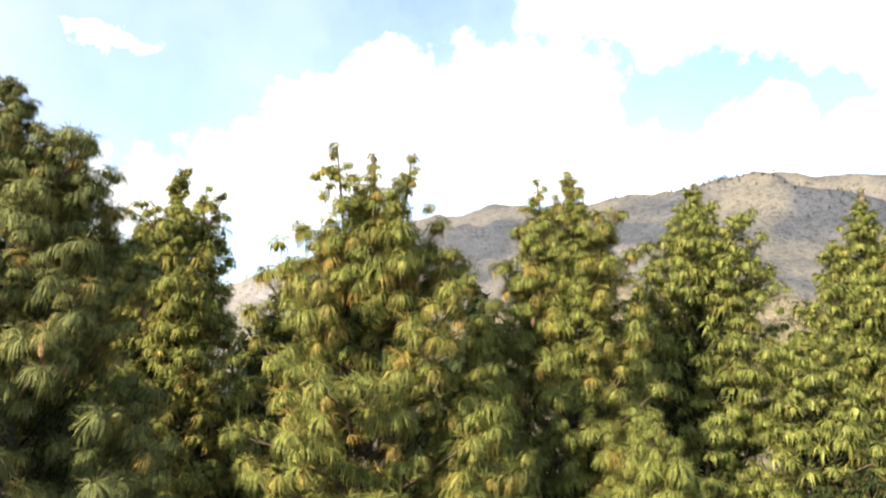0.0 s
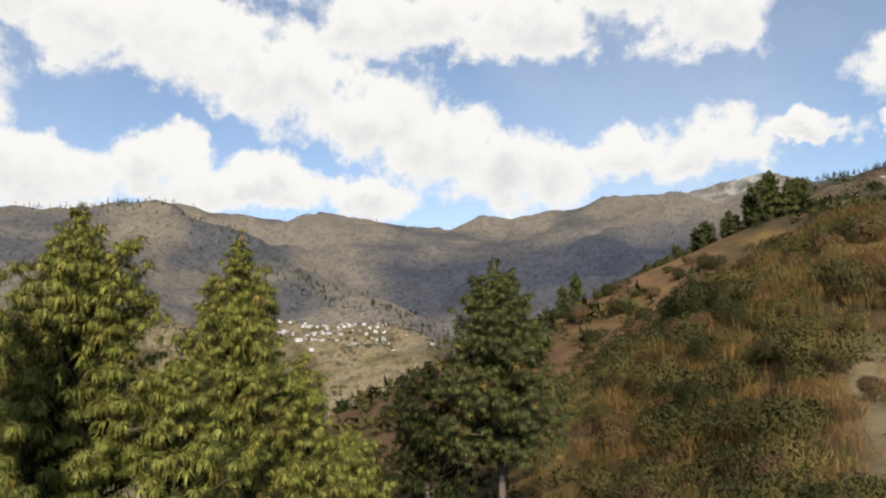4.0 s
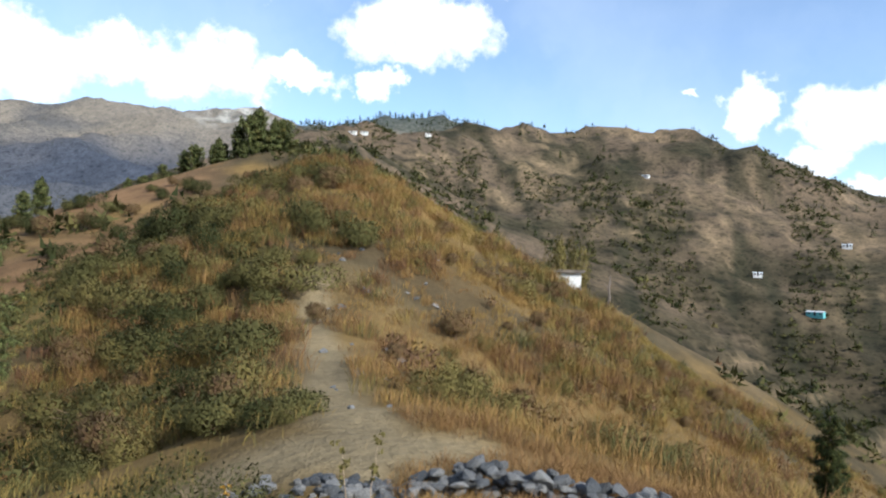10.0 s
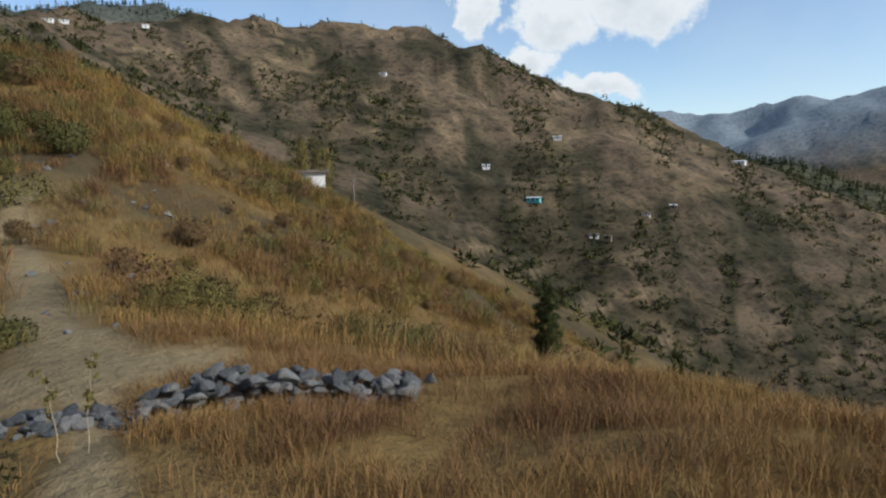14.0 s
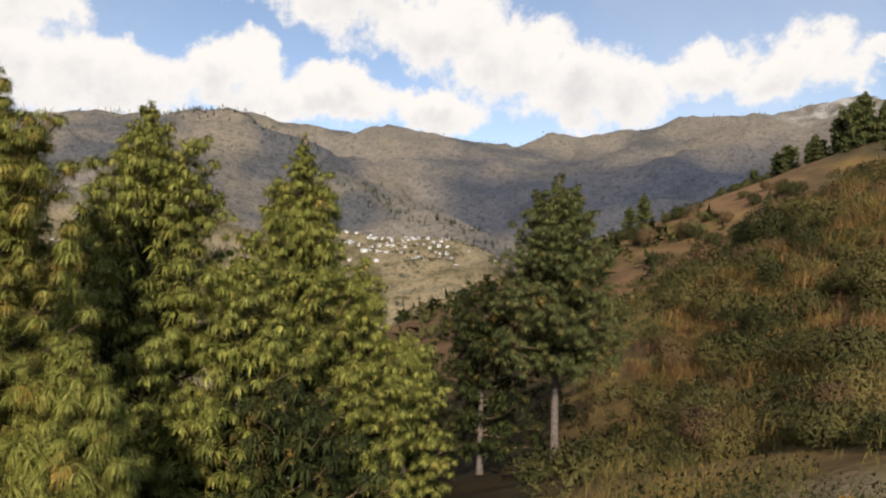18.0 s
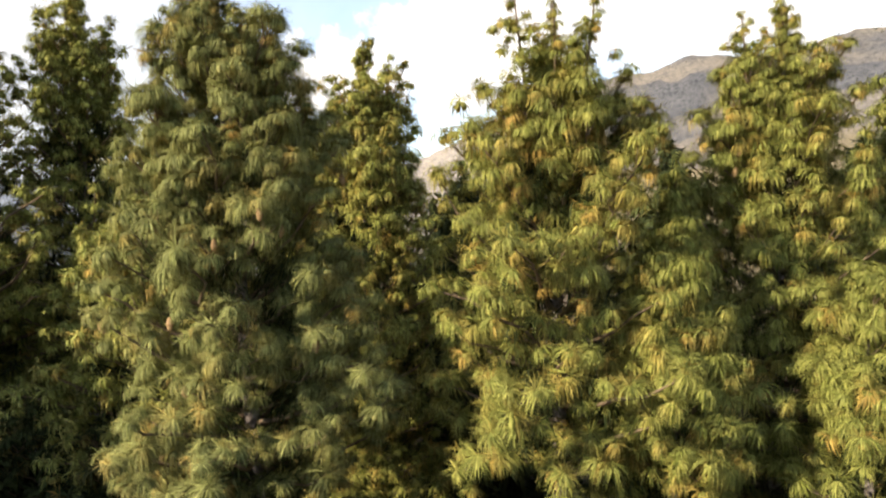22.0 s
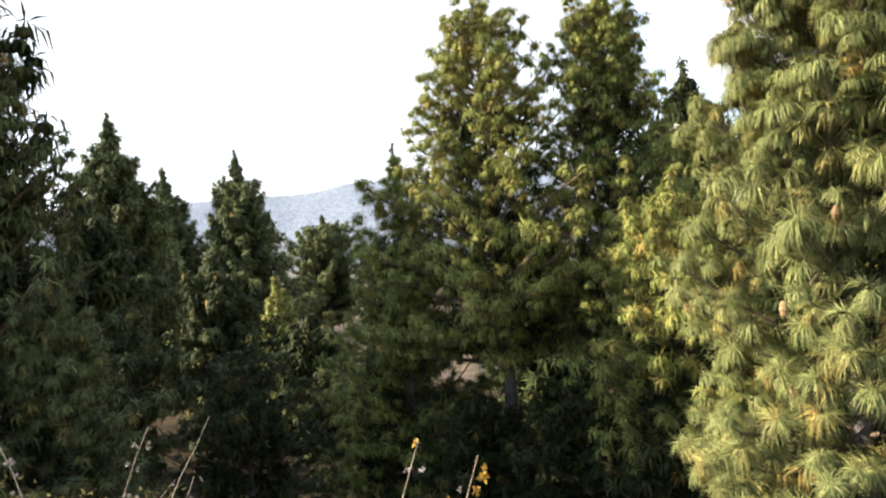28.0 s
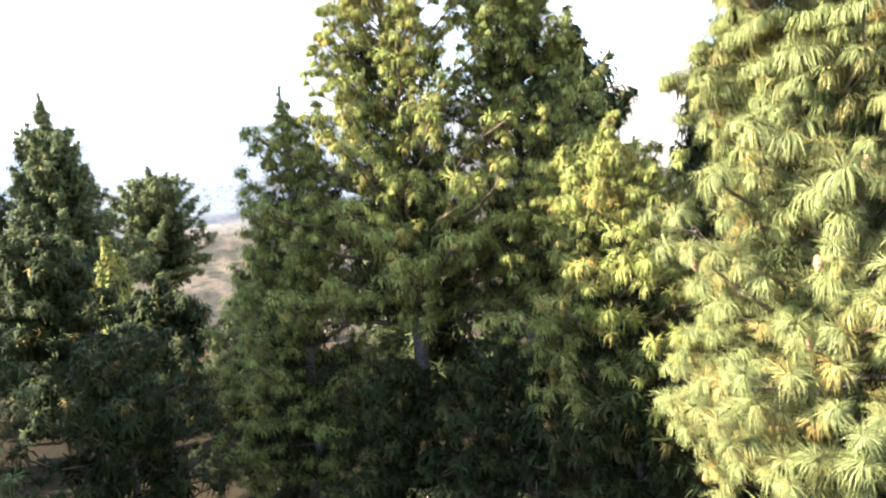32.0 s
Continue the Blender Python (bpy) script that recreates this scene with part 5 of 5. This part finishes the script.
def slope_pines():
    """The dark pines on the shoulder behind the spur, each a tree of its own on shared meshes."""
    rng = np.random.default_rng(21)
    kit = []
    for s in range(4):
        t = thing("pine_tree", 0, 0, 0, "dark green pine on the shoulder of the ridge", "tree", "pines on the shoulder")
        clothe(t, 7.0, (2.6, 2.0, 2.9, 2.3)[s], np.random.default_rng(100 + s), 0.12, (14, 6), 0.12, 0.75, 0, 0, 0.0, NEEDLE_GREY, gap=1.0, shoots=1.0, fan=5, round_top=(0.7, 0.9, 0.6, 0.8)[s])
        kit.append(t)
    spots = [(-26.2, 100, 4.6), (-25.1, 104, 6.2), (-10.6, 108, 7.5), (-9.8, 110, 8.6), (-9.2, 112, 7.8), (-8.5, 111, 8.4), (-7.8, 113, 7.2), (-11.4, 110, 5.8), (-12.4, 112, 6.0), (-13.3, 112, 5.2),
             (-14.6, 116, 6.2), (-15.4, 118, 5.4), (-16.4, 120, 5.0), (-17.6, 122, 5.2), (-18.3, 121, 4.2), (-19.4, 124, 4.4), (-20.3, 126, 3.6), (-21.6, 130, 3.6), (-22.8, 132, 3.0), (-12.9, 108, 4.4), (-11.0, 105, 4.6), (-24.0, 133, 3.2), (-17.0, 112, 3.4)]
    for q, (az, r, h) in enumerate(spots):
        x, y, z = at(az, r)
        m = pose(x, y, z - 0.15, 0, 0, rng.random() * 360) @ Matrix.Scale(0.86 * h / 7.0, 4)
        if q < 4:
            kit[q].matrix_basis = m
        else:
            copy_thing(kit[q % 4], m)
    # small lone trees: one by the dry slope, one in the valley
    pine(35.0, 28, -8.9, 0.62, "small dark pine with a bare stem on the dry slope", 81, 0.45, n=(30, 6), width=0.026, length=0.3, old=0.0, needle=NEEDLE_DARK_SHADED, gap=0.42, round_top=0.6, sparse=0.4, group="lone pines")
    pine(-44.7, 95, -3.5, 2.0, "small conical conifer down in the valley", 83, 0.05, old=0.0, needle=NEEDLE_DARK_SHADED, group="lone pines", **FARTREE)


# ---------------------------------------------------------------- stones


def stone_mesh(seed, flat):
    rng = np.random.default_rng(seed)
    bm = bmesh.new()
    for q in range(15):
        d = rng.normal(size=3)
        d /= np.linalg.norm(d)
        d = np.sign(d) * np.abs(d) ** 0.7
        bm.verts.new(d * [0.55, 0.42, flat] * rng.uniform(0.85, 1.1))
    bmesh.ops.convex_hull(bm, input=bm.verts)
    for v in [v for v in bm.verts if not v.link_faces]:
        bm.verts.remove(v)
    bmesh.ops.bevel(bm, geom=list(bm.edges), offset=0.03, segments=1, affect="EDGES")
    bmesh.ops.triangulate(bm, faces=bm.faces)
    me = bpy.data.meshes.new("stone")
    bm.to_mesh(me)
    bm.free()
    me.materials.append(STONE)
    return me


STONES = [stone_mesh(q, (0.26, 0.34, 0.22, 0.40)[q % 4]) for q in range(12)]


def stone_wall():
    rng = np.random.default_rng(31)
    x0, y0, z0 = at(8, 6.0)
    wall = thing("stone_wall", x0, y0, z0, "low tumbled dry-stone wall of grey slate blocks", "stone wall")
    line = [(-20, 7.0), (-9, 6.7), (0.0, 6.2), (5.5, 6.1), (11, 6.15), (17, 6.35), (23, 6.6)]
    for q in range(300):
        s = rng.random() ** 0.75
        i = min(int(s * 6), 5)
        f = s * 6 - i
        a = line[i][0] * (1 - f) + line[i + 1][0] * f
        r = line[i][1] * (1 - f) + line[i + 1][1] * f + rng.normal(0, 0.13)
        x, y, z = at(a, r)
        crown = 0.03 + 0.24 * min(1, max(0, (a - 1) / 5)) * min(1, 0.45 + (23.5 - a) / 8)
        lift = rng.random() ** 1.1 * crown
        size = rng.uniform(0.085, 0.185) * (1.0 if a > 2 else 0.9)
        k = part("stone", STONES[q % 12], wall)
        k.matrix_basis = Matrix.Translation((x - x0, y - y0, z - z0 + lift)) @ pose(0, 0, 0, rng.normal(0, 16), rng.normal(0, 16), rng.random() * 360) @ Matrix.Diagonal((size * 1.3, size * 1.1, size * rng.uniform(0.75, 1.15), 1))
    for q in range(70):
        az, r = rng.choice([rng.uniform(-8, 6), rng.uniform(18, 34)]), rng.uniform(7, 40)
        x, y, z = at(az, r)
        k = new("loose_rock", STONES[q % 12])
        s = rng.uniform(0.12, 0.36) * (0.7 + r / 40)
        k.matrix_basis = pose(x, y, z + 0.02 * s, rng.normal(0, 14), rng.normal(0, 14), rng.random() * 360) @ Matrix.Scale(s, 4)
        tagged(k, "loose grey rock lying on the slope", "rock", "loose rocks on the spur")


# ---------------------------------------------------------------- houses


def box(name, size, centre, mat, parent, label="", bevel=0.02):
    bm = bmesh.new()
    bmesh.ops.create_cube(bm, size=1.0)
    bmesh.ops.scale(bm, vec=size, verts=bm.verts)
    bmesh.ops.bevel(bm, geom=list(bm.edges), offset=min(bevel, min(size) * 0.2), segments=1, affect="EDGES")
    bmesh.ops.translate(bm, vec=centre, verts=bm.verts)
    me = bpy.data.meshes.new(name)
    bm.to_mesh(me)
    bm.free()
    me.materials.append(mat)
    return part(name, me, parent, label)


def house(x, y, z, turn, w, d, h, wall, roof, label, group="", openings=3, pitch=0.0):
    """A low hill house: wall block, overhanging roof slab, door and windows in the front (towards -y)."""
    ob = thing("house", x, y, z, label, "house", group, turn)
    box("wall", (w, d, h + 1.2), (0, 0, h / 2 - 0.6), wall, ob)
    if pitch:
        for sgn in (-1, 1):
            k = box("roof", (w + 0.7, d * 0.58, 0.10), (0, 0, 0), roof, ob)
            k.matrix_basis = pose(0, sgn * d * 0.27, h + pitch * 0.5, -sgn * math.degrees(math.atan2(pitch, d * 0.52)), 0, 0)
    else:
        box("roof", (w + 0.8, d + 0.9, 0.28), (0, 0, h + 0.14), roof, ob)
    for q in range(openings):
        cx = (q + 0.5) / openings * w - w / 2
        if q == openings // 2:
            k = box("door", (0.9, 0.08, 1.9), (cx, -d / 2 - 0.03, 0.95), DARKWOOD, ob)
        else:
            k = box("window", (0.8, 0.08, 0.8), (cx, -d / 2 - 0.03, h * 0.58), DARKWOOD, ob)
            box("sill", (0.95, 0.14, 0.06), (cx, -d / 2 - 0.06, h * 0.58 - 0.44), wall, k)
    return ob


def settlements():
    rng = np.random.default_rng(41)
    x, y, z = at(15.8, 80)
    house(x, y, max(z + 0.3, 0.25), -12, 3.3, 3.0, 1.75, LIME, ROOFING, "small whitewashed house with a dark flat roof", "houses on the spur", 0)
    for az, s in ((15.1, 2.5), (16.8, 2.1)):
        leafy = shrub("gold", az, 84.5, s, "yellow-green leafy tree behind the white house")
        leafy.scale.z = (max(z + 0.3, 0.25) + 4.6 + s - leafy.location.z) / 1.06
    x2, y2, z2 = at(13.9, 79.5)
    house(x2, y2, z2 - 0.6, -8, 1.7, 3.0, 1.9, MUD, ROOFING, "mud-walled lean-to beside a whitewashed house", "houses on the spur", 1)
    x, y, z = at(19.2, 82)
    pole = thing("dead_tree", x, y, z - 0.5, "bare leaning tree stump beside the house", "dead tree")
    v, f = tube([[0, 0, 0], [0.25, 0, 1.6], [0.15, 0, 3.0], [0.35, 0, 4.2]], [0.16, 0.13, 0.10, 0.05], 7)
    part("trunk", mesh_np("trunk", v, f, (BARK,), True), pole)
    for q, (a, b) in enumerate((((0.2, 0, 2.2), (-0.3, 0.1, 3.3)), ((0.2, 0, 3.0), (0.8, -0.1, 3.9)))):
        v, f = tube([a, np.add(a, b) / 2 + [0, 0, 0.1], b], [0.06, 0.045, 0.02], 5)
        part("limb", mesh_np("limb", v, f, (BARK,), True), pole)
    # farmhouses on the big hill
    def at_height(az, el):
        """The first spot along a bearing, beyond the near slopes, that stands at this height angle."""
        r = np.arange(180, 1100, 2.0)
        x, y = r * math.sin(radians(az)), r * math.cos(radians(az))
        i = int(np.argmax(np.degrees(np.arctan2(height(x, y) - EYE, r)) >= el))
        return at(az, float(r[i]))
    for az, el, w, h, wall, roof, text in [
            (34.4, -2.9, 10, 2.8, TEAL, TIN, "long teal-painted farmhouse with a tin roof"), (30.5, 0.1, 6, 2.4, LIME, TIN, "small whitewashed farmhouse with a tin roof"), (36.4, 2.3, 7, 2.6, LIME, TIN, "small whitewashed farmhouse with a tin roof"),
            (39.3, -5.8, 6, 2.4, LIME, ROOFING, "small pale farmhouse among terraces"), (40.4, -6.2, 5, 2.4, MUD, ROOFING, "mud-walled farmhouse among terraces"), (43.4, -4.3, 6, 2.4, LIME, ROOFING, "pale farmhouse among terraces"),
            (45.5, -3.6, 5, 2.4, MUD, TIN, "mud-walled farmhouse with a tin roof"), (50.3, -0.2, 12, 4, LIME, TIN, "white house on a wooded crest"), (22.2, 7.8, 7, 2.4, LIME, TIN, "lone house on the bare hillside"),
            (-2.2, 11.2, 9, 2.6, LIME, TIN, "pale house below the hilltop"), (-1.2, 11.2, 8, 2.6, LIME, TIN, "pale house below the hilltop"), (4.2, 11.2, 7, 2.6, LIME, TIN, "pale house on the hill's crest")]:
        x, y, z = at_height(az, el)
        house(x, y, z + 0.3, -az + rng.normal(0, 14), w * 0.74, w * 0.34, h * 0.62, wall, roof, text, "farmhouses on the hill", 3, 0.0 if roof is ROOFING else 0.45)
    # the village across the valley
    for q in range(165):
        if q < 115:
            az, r = rng.normal(-46.3, 2.6), 0
            el = 3.3 + rng.normal(0, 0.32) - 0.12 * (az + 46)
            r = 1000 + rng.normal(0, 70)
        elif q < 140:
            az, r = rng.normal(-41.8, 1.6), 900 + rng.normal(0, 45)
        else:
            az, r = rng.uniform(-76, -40), rng.uniform(820, 1250)
        x, y, z = at(az, r)
        w = rng.uniform(2.4, 4.8)
        wall = (LIME, LIME, MUD)[q % 3]
        house(x, y, z + 0.2, -az + rng.normal(0, 20), w, w * 0.6, rng.uniform(1.6, 2.6), wall, (TIN, ROOFING)[q % 2], "whitewashed village house with a tin roof" if wall is LIME else "mud-coloured village house with a tin roof", "village houses", 3, 1.1)


# ---------------------------------------------------------------- weeds at the camera's feet


def dry_stem(x, y, h, lean, az, label, seeds=0, amber=0, seed=0):
    rng = np.random.default_rng(seed)
    z = float(height(np.array([x]), np.array([y]))[0])
    ob = thing("dry_stem", x, y, z, label, "dead weed", "dry weeds by the path")
    s = np.linspace(0, 1, 9)
    d = np.array([math.sin(radians(az)), math.cos(radians(az)), 0])
    p = d * (lean * s ** 1.8)[:, None] + np.array([0, 0, h]) * (s - 0.12 * abs(lean) * s ** 3)[:, None] + rng.normal(0, 0.006, (9, 3))
    v, f = tube(p, 0.0042 * (1 - 0.72 * s), 5)
    part("stalk", mesh_np("stalk", v, f, (STEM,), True), ob)
    for count, mat, nm, size in ((seeds, SEED, "seed_head", 0.013), (amber, AMBER if seeds else LEAF, "foliage", 0.022 if seeds else 0.032)):
        if not count:
            continue
        t = rng.uniform(0.45, 1.0, count)
        c = np.stack([np.interp(t, s, p[:, k]) for k in range(3)], 1) + rng.normal(0, 0.022, (count, 3))
        k = 7
        dd = rng.normal(size=(count, k, 3))
        dd /= np.linalg.norm(dd, axis=2)[..., None]
        e = np.cross(dd, rng.normal(size=(count, k, 3)))
        e *= (size * 0.25 / np.linalg.norm(e, axis=2))[..., None]
        tip = c[:, None] + dd * size
        v = np.stack([c[:, None] - e + 0 * tip, c[:, None] + dd * size * 0.5 - e * 1.5, tip, c[:, None] + dd * size * 0.5 + e * 1.5], 2).reshape(-1, 3)
        i = (np.arange(count * k) * 4)[:, None]
        tagged(part(nm, mesh_np(nm, v, np.concatenate([i + [0, 1, 3], i + [1, 2, 3]], 1).reshape(-1, 3), (mat,), tint=np.full(len(v), 0.72)), ob), kind="stuff")
    return ob


def foreground():
    rng = np.random.default_rng(51)
    for x, y, h, lean, to, seeds, amber, text in [
            (-1.45, -4.6, 1.0, 0.36, -82, 0, 0, "slanting straw-coloured grass stalk"), (-1.50, -4.55, 0.75, 0.22, -95, 9, 0, "slanting straw-coloured grass stalk"), (-1.38, -4.7, 0.7, 0.28, -70, 7, 0, "thin reddish dry stalk"),
            (-1.0, -4.3, 1.1, -0.35, -60, 12, 0, "arching dry weed stalk"), (-1.1, -4.5, 1.0, -0.22, -20, 16, 0, "arching dry weed stalk"), (-1.2, -4.3, 0.95, 0.25, -80, 18, 0, "arching dry weed stalk"),
            (-1.62, -3.25, 1.2, 0.27, -75, 10, 7, "thin bent weed with amber leaves at its tip"), (-1.75, -3.1, 1.22, 0.22, -60, 6, 9, "thin bent weed with amber leaves at its tip"), (-1.5, -2.9, 0.8, 0.1, -100, 26, 0, "thin grey weed with withered seed heads"),
            (-1.9, -2.7, 0.85, 0.12, 170, 28, 0, "thin grey weed with withered seed heads"), (-1.95, -2.75, 0.85, 0.30, -45, 0, 0, "slanting straw-coloured grass stalk"), (-2.5, -1.9, 0.75, 0.28, -150, 20, 0, "thin grey weed with withered seed heads"),
            (-2.3, -2.2, 0.7, 0.2, 150, 14, 0, "thin grey weed with withered seed heads"), (-2.4, -4.9, 0.6, 0.2, -30, 6, 0, "thin pale dry weed"), (-2.6, -5.2, 0.5, 0.15, -90, 18, 0, "thin grey weed with withered seed heads"),
            (-3.5, 2.3, 1.0, 0.05, 0, 0, 16, "small yellow-leaved weed below the path"), (-2.35, 3.9, 0.72, 0.05, 0, 0, 26, "tall yellow-leaved weed below the path"), (-2.2, 4.2, 0.7, 0.05, 50, 0, 24, "tall yellow-leaved weed below the path"),
            (-0.3, 5.35, 0.62, 0.1, -30, 0, 14, "thin leafy sapling at the stone wall"), (-0.12, 5.3, 0.66, 0.1, 40, 0, 16, "thin leafy sapling at the stone wall"), (-1.1, 4.9, 0.6, 0.05, 10, 8, 6, "thin yellowing weed by the wall")]:
        dry_stem(x, y, h, lean, to, text, seeds, amber, int(x * 100 + y * 10) % 997)
    for x, y, s in [(-1.35, -4.75, 0.74), (-0.95, -5.1, 0.72), (-1.5, -5.1, 0.6), (-0.75, -4.7, 0.6)]:
        shrub("weed", math.degrees(math.atan2(x, y)), math.hypot(x, y), s, "yellow-green leafy bush at the path's edge", "weeds at the path's edge")
    # dark shrubs added over bright ground, standing in for shade below the pines
    for az, r, s in [(-136, 8.5, 0.9), (-141, 10.5, 1.2), (-147, 8.5, 0.9), (-152, 12, 0.9), (-163, 12.5, 1.0), (-130, 11.5, 0.8), (-172, 10.5, 0.7)]:
        shrub("dark", az, r, s, "dark leafy undergrowth added in place of shade below the pines", "undergrowth below the pines")


meadow()
shrubbery()
far_conifers()
slope_pines()
settlements()
foreground()
stone_wall()
